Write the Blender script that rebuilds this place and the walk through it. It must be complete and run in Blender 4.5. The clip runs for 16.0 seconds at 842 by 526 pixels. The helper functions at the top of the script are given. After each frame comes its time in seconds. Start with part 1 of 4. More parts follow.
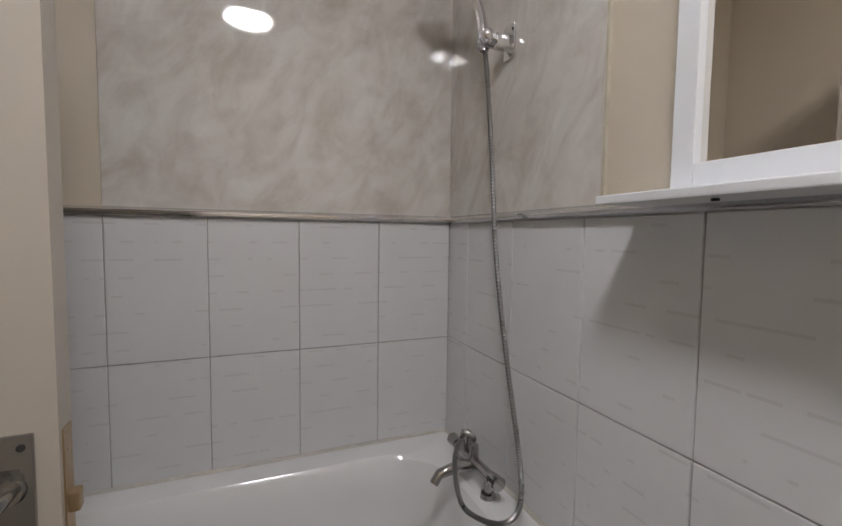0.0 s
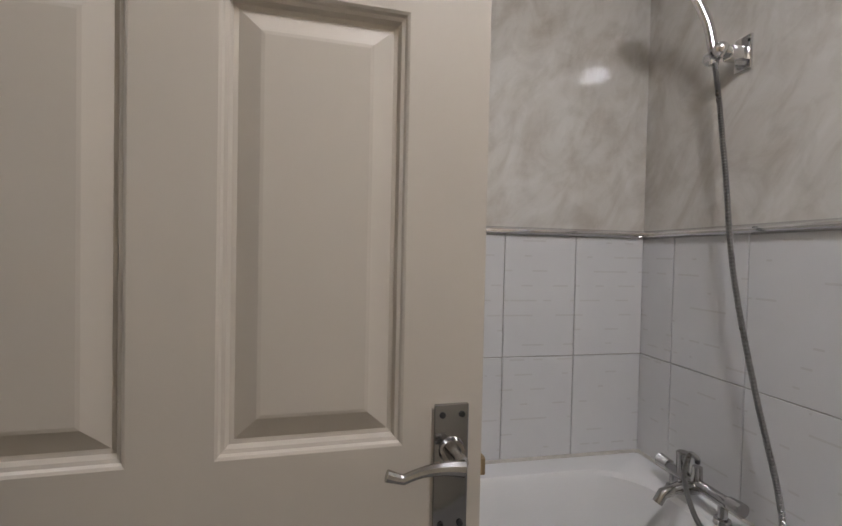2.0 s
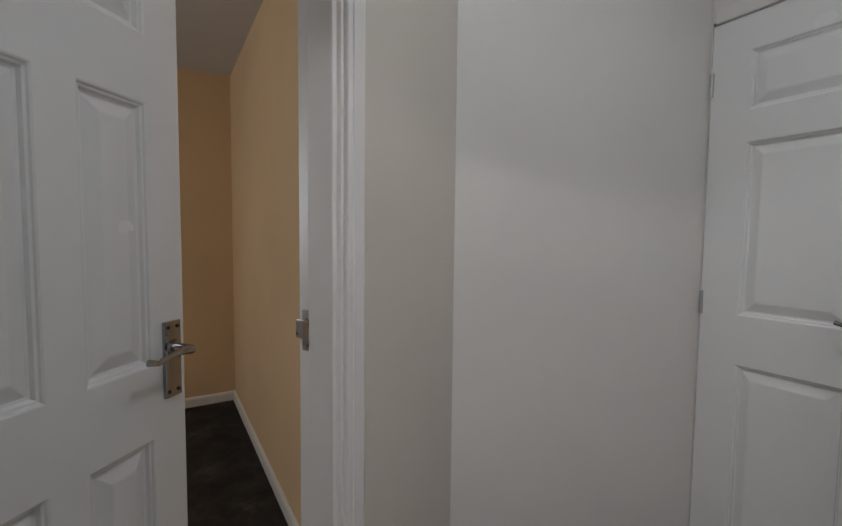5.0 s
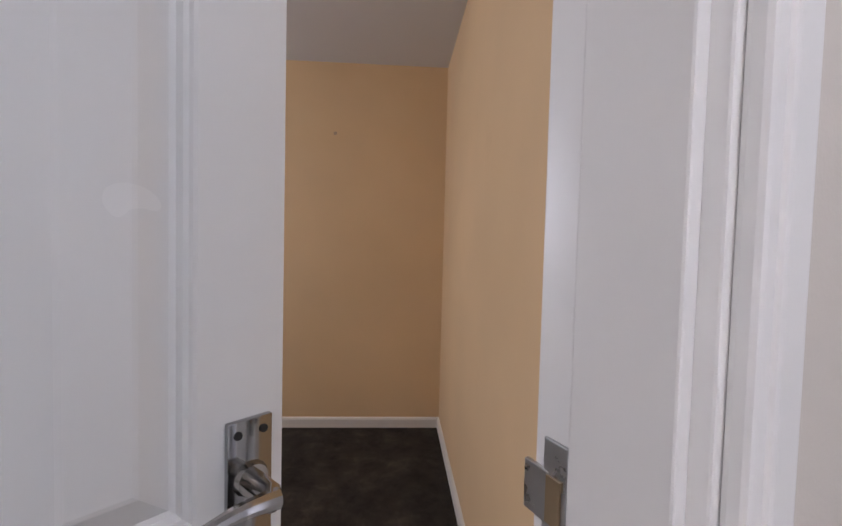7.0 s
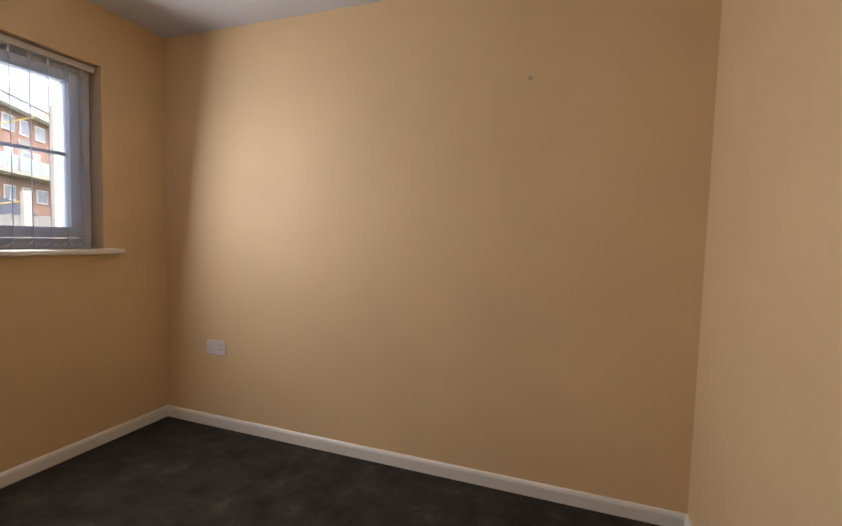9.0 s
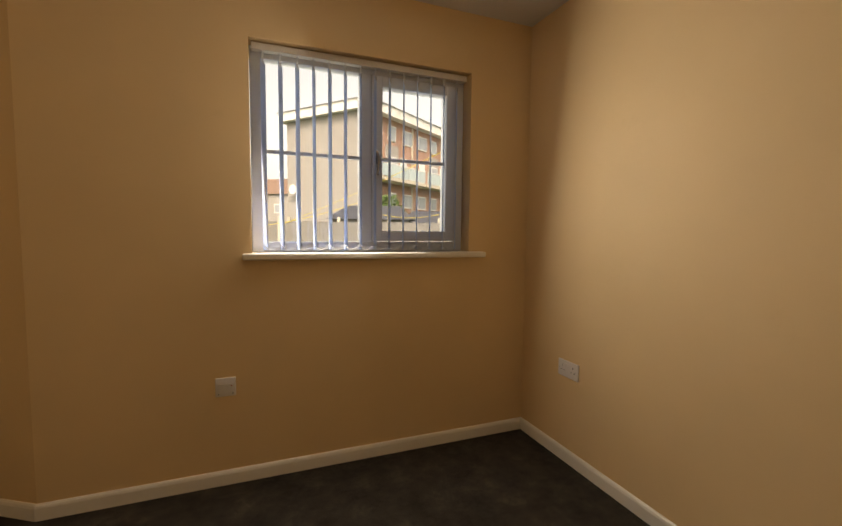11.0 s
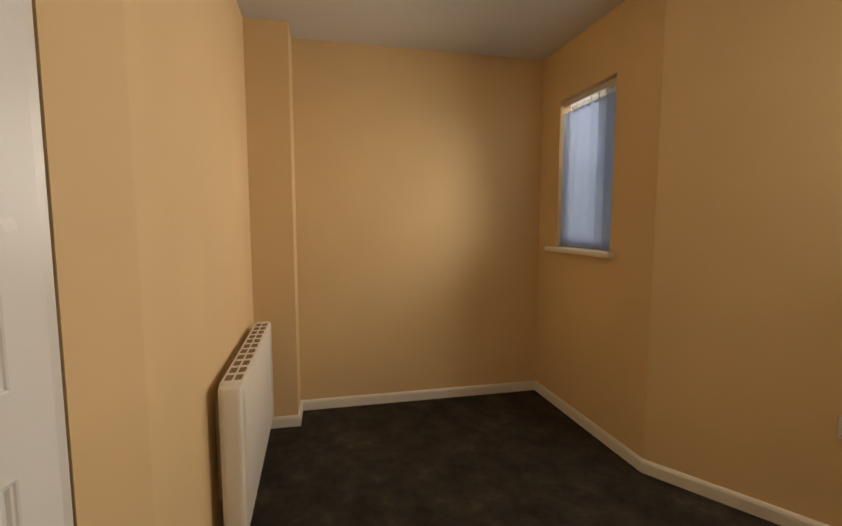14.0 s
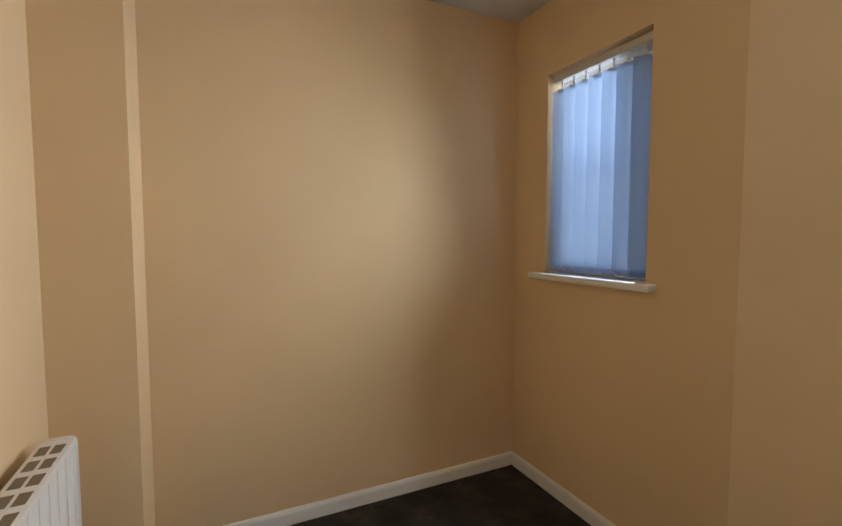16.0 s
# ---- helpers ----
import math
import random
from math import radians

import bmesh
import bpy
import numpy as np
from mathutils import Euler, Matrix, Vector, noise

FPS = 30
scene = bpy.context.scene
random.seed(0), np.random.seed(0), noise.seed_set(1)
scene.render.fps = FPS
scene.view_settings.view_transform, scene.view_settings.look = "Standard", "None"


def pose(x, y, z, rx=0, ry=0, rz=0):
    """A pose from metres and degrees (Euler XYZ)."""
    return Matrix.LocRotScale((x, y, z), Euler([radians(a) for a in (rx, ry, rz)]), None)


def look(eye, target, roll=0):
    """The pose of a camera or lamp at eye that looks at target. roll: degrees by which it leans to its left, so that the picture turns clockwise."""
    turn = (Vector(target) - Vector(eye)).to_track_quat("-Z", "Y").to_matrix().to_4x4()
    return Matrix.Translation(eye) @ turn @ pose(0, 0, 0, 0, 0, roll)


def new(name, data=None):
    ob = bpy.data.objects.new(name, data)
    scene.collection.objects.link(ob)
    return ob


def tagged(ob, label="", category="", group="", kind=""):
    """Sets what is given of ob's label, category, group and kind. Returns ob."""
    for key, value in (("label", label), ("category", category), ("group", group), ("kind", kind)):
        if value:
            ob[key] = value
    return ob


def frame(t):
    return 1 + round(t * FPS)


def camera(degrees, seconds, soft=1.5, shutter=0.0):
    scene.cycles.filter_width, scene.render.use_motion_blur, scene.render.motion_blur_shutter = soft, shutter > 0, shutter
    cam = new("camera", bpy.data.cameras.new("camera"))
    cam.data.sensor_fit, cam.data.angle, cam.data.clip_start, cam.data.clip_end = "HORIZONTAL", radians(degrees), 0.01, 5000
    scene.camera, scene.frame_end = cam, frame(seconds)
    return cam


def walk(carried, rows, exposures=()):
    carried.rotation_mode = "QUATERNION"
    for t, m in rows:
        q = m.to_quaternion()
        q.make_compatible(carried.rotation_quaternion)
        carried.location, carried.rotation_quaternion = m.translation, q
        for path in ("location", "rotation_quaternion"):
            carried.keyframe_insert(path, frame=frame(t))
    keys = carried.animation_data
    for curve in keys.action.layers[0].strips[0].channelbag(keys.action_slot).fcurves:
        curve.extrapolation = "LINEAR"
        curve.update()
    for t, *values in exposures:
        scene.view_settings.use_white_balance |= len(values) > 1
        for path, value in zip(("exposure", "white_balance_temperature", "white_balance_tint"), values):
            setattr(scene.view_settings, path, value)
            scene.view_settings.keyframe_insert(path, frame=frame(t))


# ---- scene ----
cam = camera(89.7, 16.0)
PATH = [
    (0, (-4.178, -1.981, 1.228), (-5.83, -3.101, 1.1), 0.7),
    (0.5, (-4.169, -1.997, 1.256), (-5.736, -3.235, 1.142), 1.2),
    (1, (-4.13, -2.012, 1.227), (-5.695, -3.254, 1.138), 1.3),
    (1.5, (-4.029, -2.085, 1.201), (-5.592, -3.33, 1.123), 1.1),
    (2, (-3.904, -2.219, 1.201), (-5.314, -3.637, 1.162), 1.2),
    (2.4, (-3.854, -2.239, 1.219), (-4.691, -4.052, 1.12), -0.1),
    (2.5, (-3.828, -2.246, 1.221), (-4.525, -4.117, 1.114), 0.1),
    (2.7, (-3.788, -2.26, 1.219), (-4.211, -4.212, 1.115), 0.3),
    (3, (-3.734, -2.293, 1.209), (-3.734, -4.291, 1.111), 0.5),
    (3.5, (-3.642, -2.384, 1.218), (-3.117, -4.311, 1.112), 0.8),
    (4, (-3.581, -2.471, 1.219), (-2.73, -4.278, 1.106), 0.9),
    (4.3, (-3.573, -2.519, 1.216), (-2.468, -4.182, 1.114), 0.2),
    (4.5, (-3.54, -2.524, 1.23), (-2.237, -4.038, 1.121), 0.9),
    (5, (-3.399, -2.486, 1.233), (-1.697, -3.53, 1.113), 0.6),
    (5.2, (-3.355, -2.492, 1.229), (-1.584, -3.415, 1.109), 0.6),
    (7.3, (-2.685, -2.654, 1.218), (-0.688, -2.592, 1.14), 1.2),
    (7.5, (-2.606, -2.665, 1.218), (-0.615, -2.488, 1.141), 1.0),
    (7.7, (-2.506, -2.613, 1.215), (-0.538, -2.392, 1.138), 1.0), (7.8, (-2.453, -2.585, 1.214), (-0.488, -2.344, 1.137), 1.0), (7.9, (-2.409, -2.56, 1.212), (-0.447, -2.295, 1.135), 1.0), (8, (-2.38, -2.543, 1.211), (-0.402, -2.253, 1.134), 1.0),
    (8.2, (-2.307, -2.527, 1.202), (-0.336, -2.198, 1.119), 1.2),
    (10.5, (-1.576, -2.157, 1.196), (-0.42, -0.531, 1.044), 0.7),
    (11, (-1.516, -2.12, 1.199), (-0.779, -0.266, 1.051), 0.6),
    (11.5, (-1.517, -2.066, 1.202), (-1.204, -0.096, 1.051), 0.5),
    (12, (-1.532, -2.054, 1.215), (-1.645, -0.064, 1.052), 0.5),
    (12.5, (-1.579, -2.106, 1.211), (-2.171, -0.203, 1.038), 0.4),
    (13, (-1.62, -2.167, 1.234), (-2.627, -0.448, 1.055), 0.1),
    (13.5, (-1.671, -2.234, 1.223), (-2.935, -0.694, 1.047), 0.2),
    (14, (-1.743, -2.223, 1.239), (-3.135, -0.799, 1.055), 0.0),
    (14.5, (-1.896, -2.156, 1.257), (-3.31, -0.752, 1.086), 0.0),
    (15, (-2.094, -2.019, 1.246), (-3.486, -0.593, 1.08), 0.2),
    (15.5, (-2.257, -1.808, 1.272), (-3.623, -0.356, 1.115), 0.2),
    (16, (-2.51, -1.636, 1.258), (-3.56, 0.062, 1.138), 0.0),
]
EXPOSURES = [(0, 1.65, 6600, 13), (2.2, 1.75, 6600, 13), (3.0, 1.9, 6100, 15), (4.2, 1.9, 6150, 16), (5.2, 1.9, 6700, 15), (7.3, 2.9, 6200, 24), (7.6, 2.95, 6000, 22), (8.2, 3.2, 5300, 20), (10.3, 2.35, 9800, 16), (11.3, 2.4, 9800, 16), (12.5, 2.65, 8500, 14), (14.0, 2.8, 9300, 15), (14.5, 2.95, 8200, 14), (15.0, 3.15, 6900, 12), (16, 3.1, 6200, 8)]
walk(cam, [(t, look(eye, target, roll)) for t, eye, target, roll in PATH], EXPOSURES)

# ---------------------------------------------------------------- light
world = bpy.data.worlds.new("sky")
scene.world = world
world.use_nodes = True
wn = world.node_tree
sky = wn.nodes.new("ShaderNodeTexSky")
sky.sky_type = "NISHITA"
sky.sun_disc = False
sky.sun_elevation, sky.sun_rotation = radians(48), radians(200)
sky.air_density, sky.dust_density, sky.ozone_density = 1.0, 4.0, 1.0
haze = wn.nodes.new("ShaderNodeHueSaturation")
haze.inputs["Saturation"].default_value = 0.45
wn.links.new(sky.outputs["Color"], haze.inputs["Color"])
wn.nodes["Background"].inputs["Strength"].default_value = 0.07
wn.links.new(haze.outputs["Color"], wn.nodes["Background"].inputs["Color"])
sun = new("sun", bpy.data.lights.new("sun", "SUN"))
sun.data.energy, sun.data.angle, sun.data.color = 0.6, radians(20), (1.0, 0.98, 0.95)
sun_az, sun_el = radians(200), radians(48)
sun.matrix_world = look((math.sin(sun_az) * 50, math.cos(sun_az) * 50, 60), (0, 0, 0))



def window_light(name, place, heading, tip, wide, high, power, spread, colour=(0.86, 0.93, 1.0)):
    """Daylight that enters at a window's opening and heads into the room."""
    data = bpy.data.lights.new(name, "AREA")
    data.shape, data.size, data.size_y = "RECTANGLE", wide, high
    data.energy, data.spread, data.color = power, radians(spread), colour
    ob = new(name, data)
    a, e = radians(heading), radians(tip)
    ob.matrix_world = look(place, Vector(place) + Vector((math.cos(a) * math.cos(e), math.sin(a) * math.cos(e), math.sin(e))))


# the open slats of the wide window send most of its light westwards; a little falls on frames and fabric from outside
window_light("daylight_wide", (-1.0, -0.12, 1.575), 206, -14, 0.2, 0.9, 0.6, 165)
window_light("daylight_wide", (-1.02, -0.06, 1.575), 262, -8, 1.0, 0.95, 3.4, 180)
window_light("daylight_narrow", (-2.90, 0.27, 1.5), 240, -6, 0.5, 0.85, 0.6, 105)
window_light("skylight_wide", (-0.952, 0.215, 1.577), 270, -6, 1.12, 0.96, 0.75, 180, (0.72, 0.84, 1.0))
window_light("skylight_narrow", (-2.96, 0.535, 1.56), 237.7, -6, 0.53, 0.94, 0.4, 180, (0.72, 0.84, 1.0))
window_light("daylight_living", (-2.0, -7.27, 1.43), 90, 0, 1.5, 0.9, 10.0, 150, (0.74, 0.83, 1.0))

H = 2.38          # ceiling height
U = Vector((0.834, -0.552))   # axes of the skewed part of the flat
V = Vector((0.552, 0.834))

# ---------------------------------------------------------------- materials


class Mat:
    """A node material with a few short hands."""

    def __init__(self, name, rough=0.5, metal=0.0, spec=0.5):
        self.m = bpy.data.materials.new(name)
        self.m.use_nodes = True
        self.t = self.m.node_tree
        self.b = self.t.nodes["Principled BSDF"]
        self.b.inputs["Roughness"].default_value = rough
        self.b.inputs["Metallic"].default_value = metal
        self.b.inputs["Specular IOR Level"].default_value = spec
        self.pos = None

    def node(self, kind, **values):
        n = self.t.nodes.new(kind)
        for key, value in values.items():
            n.inputs[key.replace("_", " ")].default_value = value
        return n

    def link(self, a, b):
        self.t.links.new(a, b)

    def coords(self, scale=(1, 1, 1), turn=(0, 0, 0), which="Object"):
        c = self.node("ShaderNodeTexCoord")
        r = self.node("ShaderNodeMapping")
        r.inputs["Rotation"].default_value = turn
        self.link(c.outputs[which], r.inputs["Vector"])
        m = self.node("ShaderNodeMapping")
        m.inputs["Scale"].default_value = scale
        self.link(r.outputs["Vector"], m.inputs["Vector"])
        return m.outputs["Vector"]

    def noise(self, scale, detail=4.0, rough=0.5, stretch=(1, 1, 1), turn=(0, 0, 0), distort=0.0):
        n = self.node("ShaderNodeTexNoise", Scale=scale, Detail=detail, Roughness=rough, Distortion=distort)
        self.link(self.coords(stretch, turn), n.inputs["Vector"])
        return n.outputs["Fac"]

    def ramp(self, fac, stops):
        r = self.node("ShaderNodeValToRGB")
        els = r.color_ramp.elements
        while len(els) < len(stops):
            els.new(0.5)
        for e, (p, c) in zip(els, stops):
            e.position, e.color = p, (*c, 1)
        self.link(fac, r.inputs["Fac"])
        return r.outputs["Color"]

    def mix(self, fac, a, b, how="MIX"):
        n = self.node("ShaderNodeMix")
        n.data_type, n.blend_type = "RGBA", how
        for value, slot in ((fac, 0), (a, 6), (b, 7)):
            if isinstance(value, (int, float)):
                n.inputs[slot].default_value = value
            elif isinstance(value, tuple):
                n.inputs[slot].default_value = (*value, 1)
            else:
                self.link(value, n.inputs[slot])
        return n.outputs[2]

    def math(self, how, a, b=0.0):
        n = self.node("ShaderNodeMath")
        n.operation = how
        for slot, value in ((0, a), (1, b)):
            if isinstance(value, (int, float)):
                n.inputs[slot].default_value = value
            else:
                self.link(value, n.inputs[slot])
        return n.outputs[0]

    def color(self, c):
        if isinstance(c, tuple):
            self.b.inputs["Base Color"].default_value = (*c, 1)
        else:
            self.link(c, self.b.inputs["Base Color"])
        return self

    def bump(self, height, strength=0.2, distance=0.002):
        n = self.node("ShaderNodeBump", Strength=strength, Distance=distance)
        self.link(height, n.inputs["Height"])
        self.link(n.outputs["Normal"], self.b.inputs["Normal"])
        return self

    def rough(self, value):
        self.link(value, self.b.inputs["Roughness"])
        return self


def tint(c, k):
    return tuple(min(1.0, v * k) for v in c)


def painted(name, base, rough=0.6, blot=0.07, grain=0.25):
    """Emulsion on plaster: rolled stipple, faint blotches and scuffs."""
    m = Mat(name, rough, spec=0.3)
    big = m.noise(1.3, 3)
    c = m.mix(m.ramp(big, [(0.3, (0, 0, 0)), (0.7, (1, 1, 1))]), tint(base, 1 - blot), tint(base, 1 + blot * 0.6))
    scuff = m.ramp(m.noise(5.0, 8, 0.7), [(0.62, (1, 1, 1)), (0.78, (0.93, 0.91, 0.88))])
    m.color(m.mix(0.6, c, scuff, "MULTIPLY"))
    m.bump(m.noise(260, 3), grain, 0.001)
    return m.m


def gloss_paint(name, base, rough=0.28):
    """Brushed gloss on wood and mouldings, a little yellowed and marked."""
    m = Mat(name, rough, spec=0.5)
    c = m.mix(m.noise(2.2, 4), tint(base, 0.95), tint(base, 1.03))
    dirt = m.ramp(m.noise(9, 8, 0.75), [(0.66, (1, 1, 1)), (0.8, (0.9, 0.87, 0.82))])
    m.color(m.mix(0.06, c, dirt, "MULTIPLY"))
    m.rough(m.math("MULTIPLY_ADD", m.noise(7, 3), 0.06))
    m.t.nodes[-1].inputs[2].default_value = rough - 0.03
    m.bump(m.noise(30, 4, 0.6, (1, 1, 0.08)), 0.12, 0.001)
    return m.m


def metal(name, base, rough):
    m = Mat(name, rough, 1.0)
    m.color(base)
    m.rough(m.ramp(m.noise(40, 5, 0.7), [(0.3, (rough * 0.7,) * 3), (0.75, (rough * 1.6,) * 3)]))
    return m.m


def plain(name, base, rough=0.4, vary=0.05, scale=12.0, spec=0.5):
    m = Mat(name, rough, spec=spec)
    m.color(m.mix(m.noise(scale, 5, 0.6), tint(base, 1 - vary), tint(base, 1 + vary)))
    return m.m


CREAM = painted("cream_emulsion", (0.76, 0.545, 0.31))
LIVING = painted("peach_emulsion", (0.76, 0.6, 0.44))
LOBBY = painted("off_white_emulsion", (0.7, 0.685, 0.65), 0.5, 0.05)
# walls by the bedroom door, darker and warmer than LOBBY
STRIP = painted("lobby_darker_emulsion", (0.6, 0.555, 0.49), 0.55, 0.05)
BATHWALL = painted("bathroom_cream_emulsion", (0.64, 0.57, 0.465), 0.5, 0.06)
CEIL = painted("ceiling_white", (0.64, 0.63, 0.62), 0.8, 0.03)
SKIRT = gloss_paint("skirting_gloss", (0.8, 0.76, 0.69), 0.35)
DOORW = gloss_paint("door_white_gloss", (0.76, 0.77, 0.76), 0.26)
DOORC = gloss_paint("door_cream_gloss", (0.5, 0.455, 0.395), 0.34)
FRAMEW = gloss_paint("frame_white_gloss", (0.74, 0.73, 0.7), 0.3)
FRAMEC = gloss_paint("frame_cream_gloss", (0.52, 0.475, 0.41), 0.34)
UPVC = plain("white_upvc", (0.8, 0.82, 0.85), 0.25, 0.02)
CHROME = metal("chrome", (0.75, 0.75, 0.76), 0.1)
# handle plates: dark reflections are put into the chrome's base colour
PLATE = metal("chrome_plate_dark_reflection", (0.36, 0.36, 0.365), 0.08)
# chrome with a darker base colour, for levers and the bath tap
CHROME_DARK = metal("darker_chrome", (0.42, 0.41, 0.4), 0.12)
CHROME_DULL = metal("dull_chrome", (0.5, 0.5, 0.5), 0.28)
BRASS = metal("worn_brass", (0.5, 0.38, 0.24), 0.35)
DARK = plain("dark_gap", (0.02, 0.02, 0.02), 0.8)
PLASTIC = plain("white_plastic", (0.72, 0.68, 0.66), 0.35, 0.02)
ACRYLIC = plain("white_acrylic", (0.8, 0.8, 0.8), 0.14, 0.02, 4)
RADMAT = plain("cream_enamel", (0.78, 0.74, 0.68), 0.35, 0.03)


def carpet_mat():
    m = Mat("charcoal_carpet", 0.95, spec=0.1)
    c = m.ramp(m.noise(420, 3, 0.7), [(0.25, (0.022, 0.020, 0.018)), (0.8, (0.105, 0.094, 0.082))])
    worn = m.ramp(m.noise(5.5, 9, 0.75), [(0.36, (0.5, 0.49, 0.48)), (0.56, (0.95, 0.92, 0.88)), (0.7, (1.7, 1.58, 1.42))])
    m.color(m.mix(1.0, c, worn, "MULTIPLY"))
    m.bump(m.noise(500, 2), 0.9, 0.004)
    return m.m


def laminate_mat():
    m = Mat("grey_oak_laminate", 0.3)
    grain = m.noise(14, 6, 0.6, (6, 0.6, 1), distort=0.6)
    c = m.ramp(grain, [(0.3, (0.2, 0.155, 0.125)), (0.7, (0.36, 0.3, 0.26))])
    info = m.node("ShaderNodeObjectInfo")
    shade = m.ramp(info.outputs["Random"], [(0, (0.8, 0.8, 0.8)), (1, (1.15, 1.12, 1.1))])
    m.color(m.mix(1.0, c, shade, "MULTIPLY"))
    m.bump(grain, 0.08, 0.001)
    return m.m


def marble_mat():
    """Printed shower board: grey-beige clouds in slanting streaks, glossy."""
    m = Mat("marble_shower_board", 0.045)
    a = m.noise(5.5, 6, 0.6, (1.4, 1.4, 0.75), (0.0, 0.5, 0.0), 1.3)
    b = m.noise(11, 6, 0.62, (1.2, 1.2, 0.85), (0.0, 0.6, 0.0), 0.7)
    c1 = m.ramp(a, [(0.3, (0.54, 0.50, 0.45)), (0.5, (0.64, 0.615, 0.575)), (0.7, (0.71, 0.69, 0.66))])
    c2 = m.ramp(b, [(0.3, (0.7, 0.68, 0.645)), (0.54, (1.0, 1.0, 1.0))])
    m.color(m.mix(0.5, c1, c2, "MULTIPLY"))
    return m.m


def tile_mat():
    """White ceramic with short embossed dashes in rows."""
    m = Mat("white_ceramic_tile", 0.12)
    c = m.node("ShaderNodeTexCoord")
    s = m.node("ShaderNodeSeparateXYZ")
    m.link(c.outputs["Object"], s.inputs["Vector"])
    info = m.node("ShaderNodeObjectInfo")
    row = m.math("MULTIPLY", s.outputs["Z"], 22.0)
    line = m.math("LESS_THAN", m.math("ABSOLUTE", m.math("SUBTRACT", m.math("FRACT", row), 0.5)), 0.055)
    v = m.node("ShaderNodeCombineXYZ")
    m.link(m.math("MULTIPLY", s.outputs["X"], 17.0), v.inputs["X"])
    m.link(m.math("MULTIPLY", m.math("FLOOR", row), 7.31), v.inputs["Y"])
    m.link(m.math("MULTIPLY", info.outputs["Random"], 40.0), v.inputs["Z"])
    n = m.node("ShaderNodeTexNoise", Scale=1.0, Detail=1.0)
    m.link(v.outputs["Vector"], n.inputs["Vector"])
    dash = m.math("MULTIPLY", line, m.math("GREATER_THAN", n.outputs["Fac"], 0.56))
    base = m.mix(m.noise(8, 4), (0.68, 0.68, 0.69), (0.74, 0.74, 0.75))
    m.color(m.mix(m.math("MULTIPLY", dash, 0.26), base, (0.45, 0.42, 0.38)))
    m.bump(m.math("SUBTRACT", m.noise(14, 3), dash), 0.25, 0.001)
    return m.m


def glass_mat(name, tintc=(0.95, 0.97, 0.98)):
    m = bpy.data.materials.new(name)
    m.use_nodes = True
    t = m.node_tree
    t.nodes.remove(t.nodes["Principled BSDF"])
    out = t.nodes["Material Output"]
    tr = t.nodes.new("ShaderNodeBsdfTransparent")
    tr.inputs["Color"].default_value = (*tintc, 1)
    gl = t.nodes.new("ShaderNodeBsdfGlossy")
    gl.inputs["Roughness"].default_value = 0.02
    fr = t.nodes.new("ShaderNodeFresnel")
    mx = t.nodes.new("ShaderNodeMixShader")
    t.links.new(fr.outputs[0], mx.inputs[0])
    t.links.new(tr.outputs[0], mx.inputs[1])
    t.links.new(gl.outputs[0], mx.inputs[2])
    t.links.new(mx.outputs[0], out.inputs["Surface"])
    return m


def veil_mat(name, base, through_share, clear=0.0):
    """Fabric or frosted glass that lets daylight through."""
    m = bpy.data.materials.new(name)
    m.use_nodes = True
    t = m.node_tree
    b = t.nodes["Principled BSDF"]
    b.inputs["Base Color"].default_value = (*base, 1)
    b.inputs["Roughness"].default_value = 0.7
    tl = t.nodes.new("ShaderNodeBsdfTranslucent")
    info = t.nodes.new("ShaderNodeObjectInfo")
    shade = t.nodes.new("ShaderNodeValToRGB")
    shade.color_ramp.elements[0].color = (*tint(base, 0.78), 1)
    shade.color_ramp.elements[1].color = (*tint(base, 1.05), 1)
    t.links.new(info.outputs["Random"], shade.inputs["Fac"])
    t.links.new(shade.outputs["Color"], tl.inputs["Color"])
    nz = t.nodes.new("ShaderNodeTexNoise")
    nz.inputs["Scale"].default_value = 60
    bp = t.nodes.new("ShaderNodeBump")
    bp.inputs["Strength"].default_value = 0.4
    t.links.new(nz.outputs["Fac"], bp.inputs["Height"])
    t.links.new(bp.outputs["Normal"], b.inputs["Normal"])
    mx = t.nodes.new("ShaderNodeMixShader")
    mx.inputs[0].default_value = through_share
    t.links.new(b.outputs[0], mx.inputs[1])
    t.links.new(tl.outputs[0], mx.inputs[2])
    last = mx
    if clear:
        tr = t.nodes.new("ShaderNodeBsdfTransparent")
        m2 = t.nodes.new("ShaderNodeMixShader")
        m2.inputs[0].default_value = clear
        t.links.new(mx.outputs[0], m2.inputs[1])
        t.links.new(tr.outputs[0], m2.inputs[2])
        last = m2
    t.links.new(last.outputs[0], t.nodes["Material Output"].inputs["Surface"])
    return m


CARPET, LAMINATE, MARBLE, TILE = carpet_mat(), laminate_mat(), marble_mat(), tile_mat()
GLASS = glass_mat("clear_glass")
FROST = veil_mat("frosted_glass", (0.5, 0.56, 0.68), 0.75, 0.06)
SLAT = veil_mat("blind_fabric", (0.70, 0.80, 0.97), 0.86)
RAIL = plain("cream_blind_rail", (0.6, 0.55, 0.48), 0.35, 0.03)
GROUT = plain("grey_grout", (0.42, 0.4, 0.38), 0.9)
MIRROR = Mat("mirror_silver", 0.02, 1.0).color((0.82, 0.8, 0.76)).m

